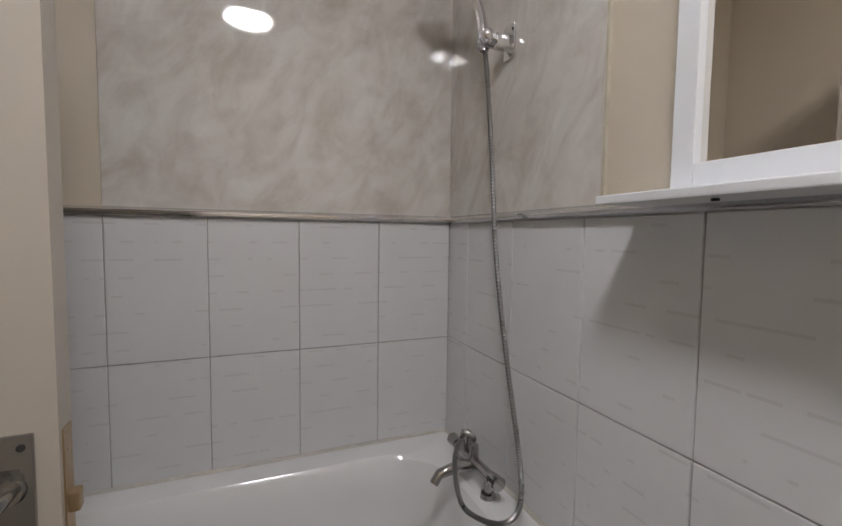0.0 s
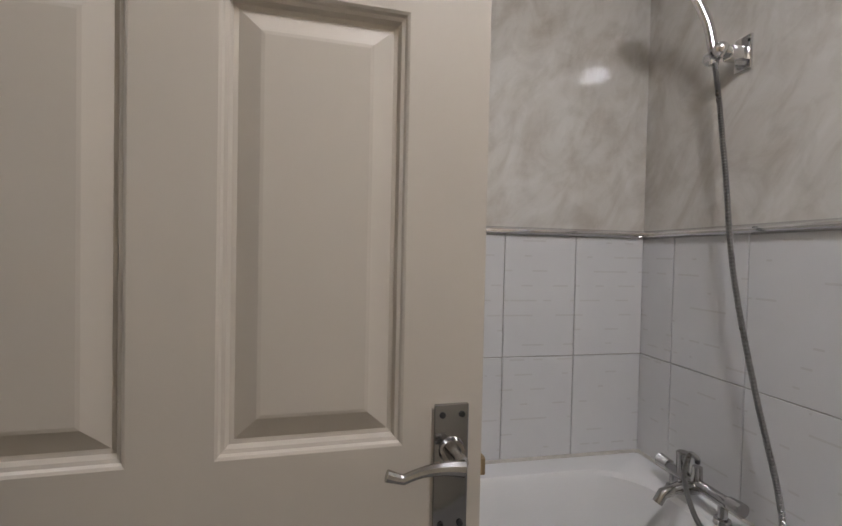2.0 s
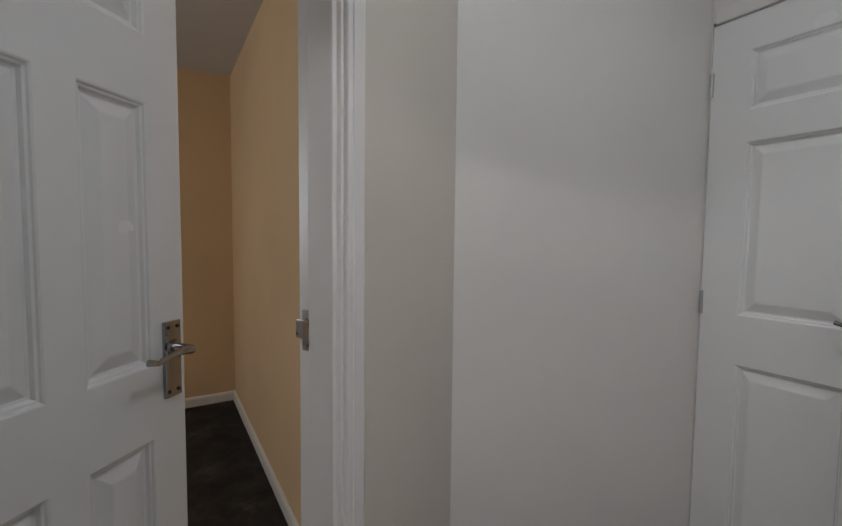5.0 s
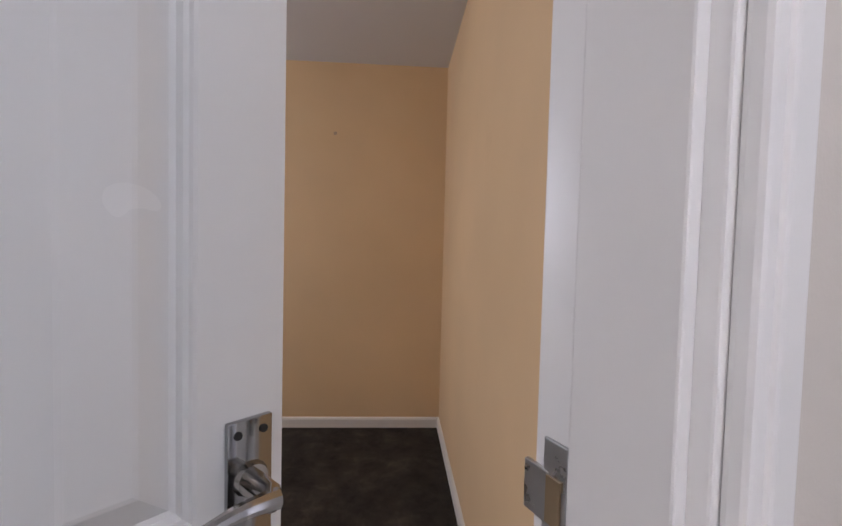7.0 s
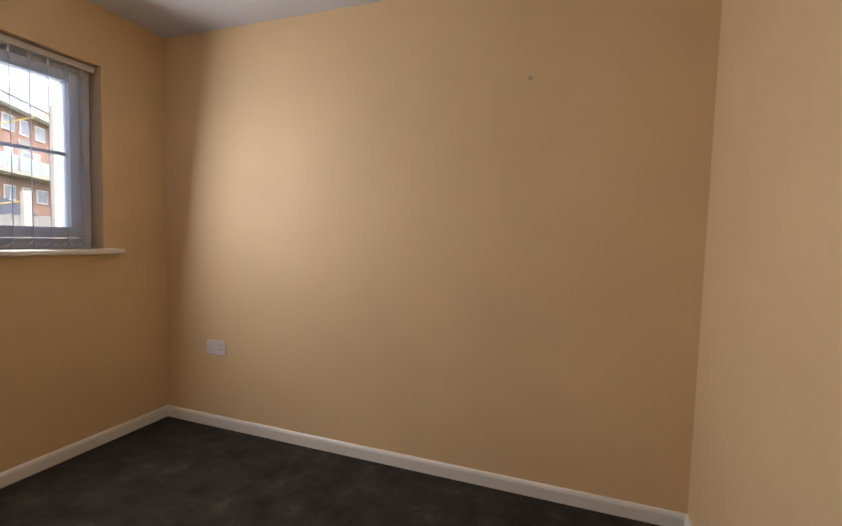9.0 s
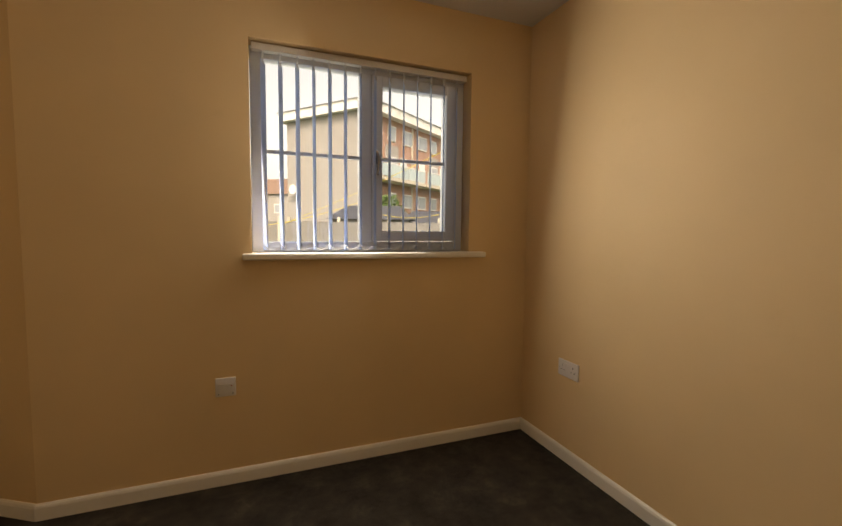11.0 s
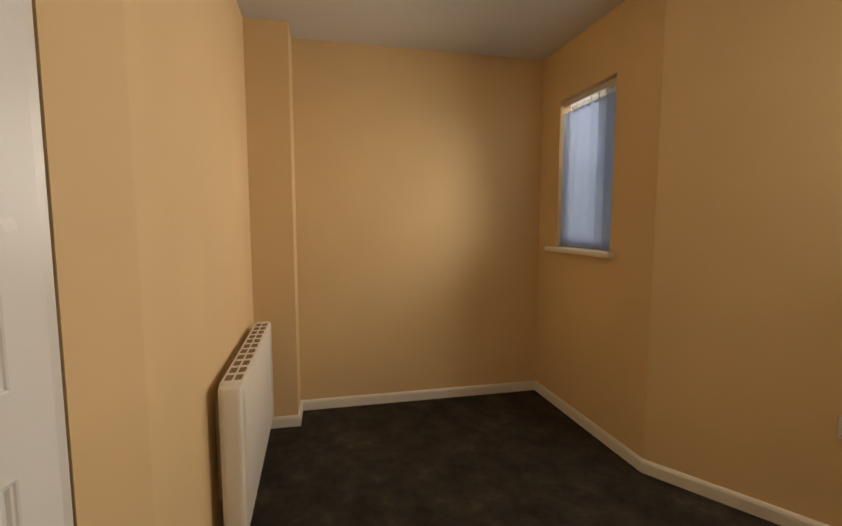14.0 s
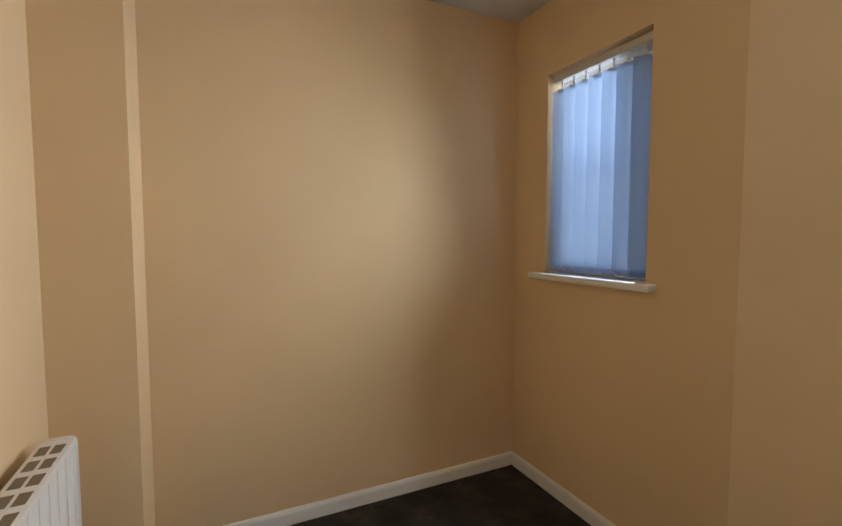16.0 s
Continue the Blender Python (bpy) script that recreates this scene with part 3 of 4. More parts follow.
def lining(m, width, height, deep, material, label, strike_at=None, arch=0.05, sides=(1, 1), stops=True):
    """Door lining with stops and architraves. x across the opening, y through the wall from 0 to -deep."""
    d = thing("door_frame", m, label, "door frame", "", "structure")
    t = 0.03
    for x0, x1 in ((-t, 0.0), (width, width + t)):
        part("jamb", soft_block(x0, x1, -deep, 0.0, 0.0, height, 0.002), material, d)
    part("head", soft_block(-t, width + t, -deep, 0.0, height, height + t, 0.002), material, d)
    for x0, x1 in ((0.0, 0.012), (width - 0.012, width)) if stops else ():
        part("stop", soft_block(x0, x1, -deep + 0.012, -0.044, 0.0, height - 0.012, 0.002), material, d)
    part("stop", soft_block(0.0, width, -deep + 0.012, -0.044, height - 0.012, height, 0.002), material, d)
    for on, y0, y1, out in ((sides[0], 0.0, 0.014, 1), (sides[1], -deep - 0.014, -deep, -1)):
        if not on:
            continue
        for x0, x1, sg in ((-0.006 - arch, -0.006, -1), (width + 0.006, width + 0.006 + arch, 1)):
            bm = soft_block(x0, x1, y0, y1, 0.0, height + 0.006, 0.004)
            inner = x1 if sg < 0 else x0
            face = y1 if out > 0 else y0
            tube(bm, [(inner - sg * -0.016, face, 0.002), (inner - sg * -0.016, face, height)], 0.0035, 8)
            part("architrave", bm, material, d)
        part("architrave", soft_block(-0.006 - arch, width + 0.006 + arch, y0, y1, height + 0.006, height + 0.006 + arch, 0.004), material, d)
    if strike_at:
        x, z, sg = strike_at
        bm = soft_block(min(x, x - sg * 0.003), max(x, x - sg * 0.003), -0.036, -0.012, z - 0.045, z + 0.045, 0.001)
        join(bm, soft_block(min(x, x - sg * 0.004), max(x, x - sg * 0.004), -0.018, 0.008, z - 0.02, z + 0.02, 0.001))
        k = part("strike_plate", bm, CHROME_DULL, d, "dull chrome strike plate on the jamb")
        bm = bmesh.new()
        block(bm, min(x - sg * 0.002, x - sg * 0.005), max(x - sg * 0.002, x - sg * 0.005), -0.031, -0.017, z - 0.018, z + 0.018)
        part("latch_hole", bm, BRASS, k)
    return d


m_bj = along(tuple(BHINGE), JAMB)
lining(m_bj, 0.62, 1.99, WALL_D, FRAMEW, "white gloss painted door frame of the bedroom", (0.62, 1.03, 1), sides=(0, 1))
m_bath = along(HINGE, tuple(BH + V * 0.7))
lining(m_bath, 0.70, 1.99, BATH_D, FRAMEC, "cream gloss painted door frame of the bathroom", (0.70, 0.99, 1), sides=(0, 1))
lining(along((-4.035 + 0.0, -5.12), (-3.255, -5.12)) @ Matrix.Translation((0.03, 0.12, 0)), 0.788, liv_h, 0.12, FRAMEW, "white gloss painted door frame of the living room", sides=(0, 0), stops=False)
cf = thing("door_frame", along((-3.225, -4.02), (-2.69, -4.02)), "white gloss painted frame round the cupboard door", "door frame", "", "structure")
part("jamb", soft_block(0.002, 0.04, -0.04, 0.016, 0.0, 1.97, 0.004), FRAMEW, cf)
part("head", soft_block(0.04, 0.53, -0.04, 0.004, 1.923, 1.97, 0.004), FRAMEW, cf)
# near-black sheet added behind the door in place of the cupboard's shade
bm = bmesh.new()
block(bm, 0.0, 0.53, -0.058, -0.05, 0.0, 1.95)
part("cupboard_dark", bm, DARK, cf)

# ---------------------------------------------------------------- windows and blinds


def upvc_bar(x0, x1, y0, y1, z0, z1):
    return soft_block(x0, x1, y0, y1, z0, z1, 0.006, 3)


def frame_of_bars(parent, name, x0, x1, z0, z1, w, y0, y1, material=UPVC, label=""):
    f = part(name, upvc_bar(x0, x0 + w, y0, y1, z0, z1), material, parent, label, True)
    part("rail", upvc_bar(x0 + w - 0.002, x1 - w + 0.002, y0 + 0.001, y1 - 0.001, z0, z0 + w), material, f, smooth=True)
    part("rail", upvc_bar(x0 + w - 0.002, x1 - w + 0.002, y0 + 0.001, y1 - 0.001, z1 - w, z1), material, f, smooth=True)
    part("stile", upvc_bar(x1 - w, x1, y0, y1, z0, z1), material, f, smooth=True)
    return f


def pane(parent, x0, x1, z0, z1, y, material=GLASS):
    bm = bmesh.new()
    block(bm, x0, x1, y - 0.003, y + 0.003, z0, z1)
    p = part("pane", bm, material, parent)
    p.visible_shadow = False
    return p


def blind(parent_m, x0, x1, top, bottom, pitch, turn, label, first=None, seed=1, shift=0.0, twist=0.0, loose=5.0, bow_deep=0.003):
    """Vertical blind: head rail, hung fabric slats turned by an angle, bottom weights and the chain that links them."""
    rnd = random.Random(seed)
    b = thing("vertical_blind", parent_m, label, "window blind", "vertical blinds")
    part("head_rail", soft_block(x0, x1, -0.02, 0.02, top - 0.032, top, 0.003), RAIL, b)
    n = int((x1 - x0) / pitch)
    start = x0 + ((x1 - x0) - (n - 1) * pitch) / 2 + shift
    ends = []
    for k in range(n):
        x = start + k * pitch
        a = radians((first if first is not None and k == 0 else turn + twist * (k / (n - 1) - 0.5)) + rnd.uniform(-loose, loose))
        dx, dy = math.cos(a) * 0.0445, math.sin(a) * 0.0445
        nx, ny = -math.sin(a), math.cos(a)
        bm = bmesh.new()
        cols = []
        for j in range(5):
            s = -1 + j / 2
            bow = bow_deep * (1 - s * s)
            px, py = x + dx * s + nx * bow, dy * s + ny * bow
            cols.append([bm.verts.new((px, py, z)) for z in (bottom, top - 0.075)])
        for p, q in zip(cols, cols[1:]):
            bm.faces.new((p[0], q[0], q[1], p[1]))
        bmesh.ops.solidify(bm, geom=bm.faces[:], thickness=0.0008)
        part("slat", bm, SLAT, b, smooth=True)
        wt = bmesh.new()
        block(wt, -0.042, 0.042, -0.0018, 0.0018, 0.0, 0.03, Matrix.Translation((x, 0, bottom - 0.002)) @ Matrix.Rotation(a, 4, "Z"))
        part("bottom_weight", wt, SLAT, b)
        hk = bmesh.new()
        tube(hk, [(x, 0, top - 0.03), (x, 0, top - 0.045), (x, 0, top - 0.068)], [0.007, 0.004, 0.009], 8)
        block(hk, -0.02, 0.02, -0.0022, 0.0022, -0.086, -0.066, Matrix.Translation((x, 0, top)) @ Matrix.Rotation(a, 4, "Z"))
        part("hook", hk, UPVC, b)
        ends.append(((x - dx, -dy), (x + dx, dy)))
    for side in (0, 1):
        bm = bmesh.new()
        for e, f in zip(ends, ends[1:]):
            (ax, ay), (bx, by) = e[side], f[side]
            tube(bm, [(ax + (bx - ax) * s, ay + (by - ay) * s, bottom + 0.026 - 0.028 * math.sin(math.pi * s)) for s in [i / 6 for i in range(7)]], 0.0024, 5)
        part("chain", bm, UPVC, b)
    return b


def sill_board(name, m, x0, x1, z, deep, back, label):
    ob = new(name, finish(name, soft_block(x0, x1, -back, deep, z - 0.03, z, 0.008, 3), SKIRT, True))
    ob.matrix_world = m
    return tagged(ob, label, "window sill", "", "structure")


m_w1 = along(NE, BEND)
w1 = thing("window_1", m_w1, "white uPVC two-light window with glazing bars", "window", "", "structure")
wy0, wy1 = -0.16, -0.09
fr = frame_of_bars(w1, "window_frame", 0.387, 1.518, 1.09, 2.064, 0.052, wy0, wy1)
part("mullion", upvc_bar(0.925, 0.985, wy0, wy1, 1.14, 2.014), UPVC, w1, smooth=True)
sash = frame_of_bars(w1, "sash", 0.444, 0.924, 1.146, 2.008, 0.055, wy0 + 0.01, wy1 + 0.016)
pane(w1, 0.495, 0.872, 1.198, 1.956, -0.12)
pane(w1, 0.982, 1.47, 1.14, 2.014, -0.13)
part("glazing_bar", upvc_bar(0.497, 0.871, -0.132, -0.108, 1.575, 1.593), UPVC, w1)
part("glazing_bar", upvc_bar(0.984, 1.468, -0.142, -0.118, 1.575, 1.593), UPVC, w1)
bm = soft_block(0.893, 0.911, wy1 + 0.016, wy1 + 0.024, 1.55, 1.62, 0.003)
hd = part("window_handle", bm, CHROME, w1, "chrome window handle")
bm = bmesh.new()
tube(bm, [(0.902, wy1 + 0.02, 1.605), (0.902, wy1 + 0.045, 1.605), (0.902, wy1 + 0.05, 1.57), (0.902, wy1 + 0.046, 1.49)], [0.008, 0.008, 0.008, 0.006], 8)
part("lever", bm, CHROME_DARK, hd, smooth=True)
sill_board("window_sill_wide", m_w1, 0.30, 1.562, 1.09, 0.05, 0.09, "cream painted wooden sill under the wide window")
blind(m_w1 @ Matrix.Translation((0, -0.046, 0)), 0.40, 1.51, 2.058, 1.105, 0.0775, 67, "pale grey-blue vertical blind with open slats", seed=3, twist=13, loose=1.5, bow_deep=0.0012)

m_w2 = along(BEND, NW)
w2 = thing("window_2", m_w2, "white uPVC narrow window behind a blind", "window", "", "structure")
frame_of_bars(w2, "window_frame", 0.317, 0.858, 1.085, 2.038, 0.052, wy0, wy1)
pane(w2, 0.367, 0.808, 1.135, 1.99, -0.13)
part("glazing_bar", upvc_bar(0.369, 0.806, -0.142, -0.118, 1.575, 1.593), UPVC, w2)
sill_board("window_sill_narrow", m_w2, 0.27, 0.93, 1.085, 0.05, 0.09, "cream painted wooden sill under the narrow window")
blind(m_w2 @ Matrix.Translation((0, -0.046, 0)), 0.325, 0.852, 2.03, 1.10, 0.072, 36, "pale grey-blue vertical blind with nearly closed slats", first=56, seed=5, shift=0.006, loose=4.0, bow_deep=0.009)

# front door and living room window
m_fr = along((LX0, LY0), (LX1, LY0))
fd = thing("door_front", m_fr, "white uPVC front door with two frosted panes", "door", "", "structure")
frame_of_bars(fd, "door_frame", 0.062, 0.948, 0.0, 2.068, 0.055, -0.12, -0.03)
frame_of_bars(fd, "leaf", 0.118, 0.892, 0.045, 2.012, 0.1, -0.1, -0.02)
for x0, x1 in ((0.216, 0.47), (0.54, 0.794)):
    pane(fd, x0, x1, 0.97, 1.915, -0.06, FROST)
part("middle_bar", upvc_bar(0.468, 0.542, -0.1, -0.022, 0.95, 1.914), UPVC, fd)
part("lock_rail", upvc_bar(0.216, 0.794, -0.1, -0.021, 0.86, 0.972), UPVC, fd)
bm = bmesh.new()
block(bm, 0.216, 0.794, -0.09, -0.035, 0.143, 0.862)
lp = part("lower_panel", bm, UPVC, fd)
for x0, x1 in ((0.27, 0.475), (0.535, 0.74)):
    for z in (0.3, 0.74):
        part("moulding", soft_block(x0, x1, -0.036, -0.024, z - 0.012, z + 0.012, 0.004), UPVC, lp)
    for x in (x0, x1):
        part("moulding", soft_block(x - 0.008, x + 0.008, -0.036, -0.028, 0.3, 0.74, 0.003), UPVC, lp)
part("letter_plate", soft_block(0.38, 0.63, -0.022, -0.01, 0.9, 0.945, 0.003), CHROME_DULL, fd, "dull chrome letter plate")
hb = part("door_handle", soft_block(0.846, 0.872, -0.02, -0.008, 0.92, 1.13, 0.004), UPVC, fd, "white plate with a chrome lever")
bm = bmesh.new()
tube(bm, [(0.859, -0.01, 1.03), (0.859, 0.03, 1.03), (0.74, 0.035, 1.03)], 0.008, 8)
part("lever", bm, CHROME, hb, smooth=True)
for z in (0.32, 1.05, 1.8):
    part("hinge", soft_block(0.08, 0.13, -0.02, 0.004, z - 0.04, z + 0.04, 0.004), UPVC, fd)
part("threshold", soft_block(0.06, 0.95, -0.14, 0.01, 0.0, 0.04, 0.004), UPVC, fd)
w3 = thing("window_3", m_fr, "white uPVC living room window", "window", "", "structure")
frame_of_bars(w3, "window_frame", 1.212, 2.898, 0.925, 1.928, 0.055, -0.16, -0.09)
pane(w3, 1.265, 2.845, 0.98, 1.875, -0.13)
mat_me = finish("door_mat", soft_block(0.07, 0.94, 0.03, 0.55, 0.0, 0.012, 0.004), plain("black_mat", (0.012, 0.012, 0.012), 0.95, 0.4, 200))
dm = tagged(new("door_mat", mat_me), "black bristle door mat on the laminate by the front door", "door mat")
dm.matrix_world = m_fr
bm = bmesh.new()
block(bm, -4.06, -3.24, -5.06, -5.02, 0.0, 0.008)
setting("threshold_strip", bm, CHROME_DULL, "metal strip between the carpet and the laminate", "threshold")

# ---------------------------------------------------------------- bathroom fittings
m_A = along(uv(0, 0), uv(BU, 0))             # long bath wall: x = u
m_B = along(uv(0, 1.78), uv(0, 0))           # shower wall: x = 1.78 - v


def boards(m, x0, x1, z0, z1, name, label):
    ob = new(name, finish(name, soft_block(x0, x1, 0.0, 0.008, z0, z1, 0.001, 1), MARBLE))
    ob.matrix_world = m
    return tagged(ob, label, "wall panel", "", "structure")


boards(m_A, 0.009, 0.945, 1.290, H - 0.002, "shower_board_long", "glossy grey-beige marble shower board on the wall")
boards(m_B, 1.78 - 0.64, 1.78 - 0.0005, 1.290, H - 0.002, "shower_board_end", "glossy grey-beige marble shower board on the wall")


bm = bmesh.new()
block(bm, 1.78 - 0.648, 1.78 - 0.641, 0.0, 0.0075, 1.2915, H - 0.002)
ob = tagged(new("board_sealant", finish("board_sealant", bm, plain("yellowed_sealant", (0.55, 0.5, 0.4), 0.5, 0.2, 30))), "yellowed sealant strip at the shower board edge", "trim", "", "structure")
ob.matrix_world = m_B


def tile_field(m, joints, rows, name):
    back = bmesh.new()
    block(back, joints[0], joints[-1], 0.0, 0.004, rows[0], rows[-1])
    f = new(name, finish(name, back, GROUT))
    f.matrix_world = m
    tagged(f, "white embossed wall tiles with thin grey joints", "wall tiles", "", "structure")
    for x0, x1 in zip(joints, joints[1:]):
        for z0, z1 in zip(rows, rows[1:]):
            part("tile", soft_block(x0 + 0.0012, x1 - 0.0012, 0.001, 0.008, z0 + 0.0012, z1 - 0.0012, 0.0014, 1), TILE, f)


tile_rows = [0.02, 0.126, 0.511, 0.896, 1.268]
tile_field(m_A, [0.009, 0.2486, 0.484, 0.717, 0.945, 1.18, 1.415, BU], tile_rows, "tiles_long")
tile_field(m_B, [0.0] + sorted(1.78 - v for v in (1.549, 1.313, 1.077, 0.841, 0.604, 0.362, 0.132, 0.0)), tile_rows, "tiles_end")


def trim_rail(m, x0, x1, name):
    prof = [(0.0, 1.268), (0.012, 1.268), (0.02, 1.271), (0.016, 1.275), (0.022, 1.279), (0.022, 1.284), (0.015, 1.287), (0.01, 1.291), (0.0, 1.291)]
    bm = bmesh.new()
    a = [bm.verts.new((x0, y, z)) for y, z in prof]
    b = [bm.verts.new((x1, y, z)) for y, z in prof]
    for k in range(len(prof)):
        bm.faces.new((a[k], a[(k + 1) % len(prof)], b[(k + 1) % len(prof)], b[k]))
    bm.faces.new(a)
    bm.faces.new(b[::-1])
    ob = new(name, finish(name, bm, CHROME, True))
    ob.matrix_world = m
    return tagged(ob, "chrome trim rail between tiles and shower board", "trim", "", "structure")


trim_rail(m_A, 0.0, 1.2, "trim_long")
trim_rail(m_B, 0.0, 1.78, "trim_end")

# bath
bath = thing("bathtub", m_A, "white acrylic bathtub along the tiled wall", "bathtub")


def rounded(cx, cy, hx, hy, r, n=6):
    pts = []
    for qx, qy, a0 in ((1, 1, 0), (-1, 1, 90), (-1, -1, 180), (1, -1, 270)):
        for k in range(n + 1):
            a = radians(a0 + 90 * k / n)
            pts.append((cx + qx * (hx - r) + r * math.cos(a), cy + qy * (hy - r) + r * math.sin(a)))
    return pts


bm = bmesh.new()
RIM = 0.578
cx, cy = 0.755, 0.36
loops = [(0.745, 0.349, 0.02, RIM - 0.05), (0.745, 0.349, 0.02, RIM - 0.006), (0.74, 0.344, 0.02, RIM), (0.665, 0.272, 0.17, RIM - 0.002), (0.652, 0.262, 0.165, RIM - 0.012),
         (0.63, 0.245, 0.16, RIM - 0.09), (0.585, 0.215, 0.14, RIM - 0.32), (0.53, 0.18, 0.12, RIM - 0.385), (0.3, 0.1, 0.08, RIM - 0.392)]
rings = [[bm.verts.new((x, y, z)) for x, y in rounded(cx, cy, hx, hy, r)] for hx, hy, r, z in loops]
for a, b in zip(rings, rings[1:]):
    for k in range(len(a)):
        bm.faces.new((a[k], a[(k + 1) % len(a)], b[(k + 1) % len(a)], b[k]))
bm.faces.new(rings[-1])
part("tub", bm, ACRYLIC, bath, smooth=True)
part("side_panel", soft_block(0.012, 1.5, 0.69, 0.705, 0.0, RIM - 0.05, 0.003), ACRYLIC, bath)
part("end_panel", soft_block(0.012, 0.03, 0.012, 0.69, 0.0, RIM - 0.05, 0.003), ACRYLIC, bath)
bm = bmesh.new()
tube(bm, [(0.02, 0.012, RIM + 0.002), (1.48, 0.012, RIM + 0.002)], 0.006, 6)
tube(bm, [(0.012, 0.012, RIM + 0.002), (0.012, 0.7, RIM + 0.002)], 0.006, 6)
part("sealant", bm, plain("aged_sealant", (0.6, 0.57, 0.52), 0.5, 0.25, 30), bath)

# mixer tap on the rim at the shower end, with the diverter and hose elbow
tap = thing("bath_mixer_tap", m_A @ Matrix.Translation((0.07, 0.30, RIM - 0.002)), "chrome bath shower mixer tap on the bath rim", "tap")
bm = bmesh.new()
for dy in (-0.075, 0.075):
    tube(bm, [(0, dy, 0), (0, dy, 0.012), (0, dy, 0.013), (0, dy, 0.05)], [0.02, 0.018, 0.011, 0.011], 14)
tube(bm, [(0, -0.09, 0.055), (0, 0.09, 0.055)], 0.015, 14)
tube(bm, [(0, 0, 0.045), (0.05, 0, 0.05), (0.1, 0, 0.04), (0.115, 0, 0.018)], [0.016, 0.015, 0.013, 0.012], 12)
tube(bm, [(0, 0, 0.06), (0, 0, 0.1)], [0.014, 0.012], 12)
tube(bm, [(0.0, -0.045, 0.05), (0.0, -0.045, 0.09), (0.0, -0.045, 0.115), (0.0, -0.045, 0.118)], [0.013, 0.016, 0.017, 0.013], 14)
part("body", bm, CHROME_DARK, tap, smooth=True)
for dy in (-0.1, 0.1):
    bm = bmesh.new()
    tube(bm, [(0, dy * 0.9, 0.06), (0, dy * 1.25, 0.06)], [0.015, 0.018], 10)
    part("tap_head", bm, CHROME_DARK, tap, smooth=True)

# shower hose hanging from the bracket to the tap
hose = thing("shower_hose", m_A, "ribbed chrome shower hose hanging from its bracket", "shower hose")
pts = [(0.065, 0.304, 1.70), (0.062, 0.318, 1.60), (0.06, 0.342, 1.41), (0.06, 0.372, 1.17), (0.06, 0.432, 0.92), (0.062, 0.492, 0.72), (0.075, 0.512, 0.635), (0.10, 0.49, 0.59),
       (0.14, 0.45, 0.586), (0.16, 0.40, 0.60), (0.15, 0.345, 0.67), (0.11, 0.315, 0.715), (0.075, 0.302, 0.70), (0.07, 0.30, 0.685)]


def smooth_path(p, n):
    p = [Vector(q) for q in p]
    out = []
    for i in range(len(p) - 1):
        a, b, c, d = p[max(i - 1, 0)], p[i], p[i + 1], p[min(i + 2, len(p) - 1)]
        for k in range(n):
            s = k / n
            out.append(0.5 * (2 * b + (c - a) * s + (2 * a - 5 * b + 4 * c - d) * s * s + (3 * b - a - 3 * c + d) * s ** 3))
    return out + [p[-1]]


fine = smooth_path(pts, 56)
bm = bmesh.new()
tube(bm, fine, [0.0067 if k % 2 else 0.0056 for k in range(len(fine))], 8)
part("hose", bm, metal("hose_steel", (0.3, 0.3, 0.3), 0.3), hose, smooth=False)

head = thing("hand_shower", m_A, "chrome hand shower resting in its wall bracket", "shower")
bm = bmesh.new()
tube(bm, smooth_path([(0.066, 0.304, 1.69), (0.068, 0.30, 1.74), (0.075, 0.29, 1.80), (0.10, 0.27, 1.88), (0.14, 0.25, 1.94)], 6), 0.0115, 12)
part("handle", bm, CHROME, head, smooth=True)
bm = bmesh.new()
tube(bm, [(0.13, 0.255, 1.93), (0.15, 0.245, 1.955), (0.175, 0.235, 1.93), (0.18, 0.233, 1.922)], [0.014, 0.034, 0.04, 0.037], 18)
part("rose", bm, CHROME, head, smooth=True)
br = thing("shower_bracket", m_A, "chrome wall bracket holding the hand shower", "shower bracket")
part("wall_plate", soft_block(0.008, 0.015, 0.312, 0.356, 1.668, 1.75, 0.002), CHROME, br)
part("arm", soft_block(0.014, 0.056, 0.318, 0.348, 1.690, 1.722, 0.004), CHROME, br, smooth=True)
bm = bmesh.new()
bmesh.ops.create_uvsphere(bm, u_segments=18, v_segments=12, radius=0.0185, matrix=Matrix.Translation((0.07, 0.326, 1.717)))
part("ball_joint", bm, CHROME, br, smooth=True)
bm = bmesh.new()
tube(bm, [(0.05, 0.333, 1.708), (0.06, 0.33, 1.712), (0.07, 0.326, 1.717)], [0.014, 0.013, 0.012], 14)
tube(bm, [(0.066, 0.312, 1.714), (0.062, 0.288, 1.709), (0.061, 0.282, 1.708)], [0.017, 0.0195, 0.016], 16)
part("holder", bm, CHROME_DULL, br, smooth=True)
bm = bmesh.new()
tube(bm, [(0.0145, 0.351, 1.735), (0.0158, 0.351, 1.735)], 0.0035, 10)
part("screw", bm, DARK, br)

# mirror cabinet over a shelf on the shower wall
cab = thing("mirror_cabinet", m_A @ Matrix.Translation((0.008, 0, 0)), "white framed mirror cabinet on the bathroom wall", "mirror cabinet")
cv0, cv1, cz0, cz1 = 0.835, 1.42, 1.294, 2.0
part("body", soft_block(0.0, 0.05, cv0, cv1, cz0, cz1, 0.002), UPVC, cab)
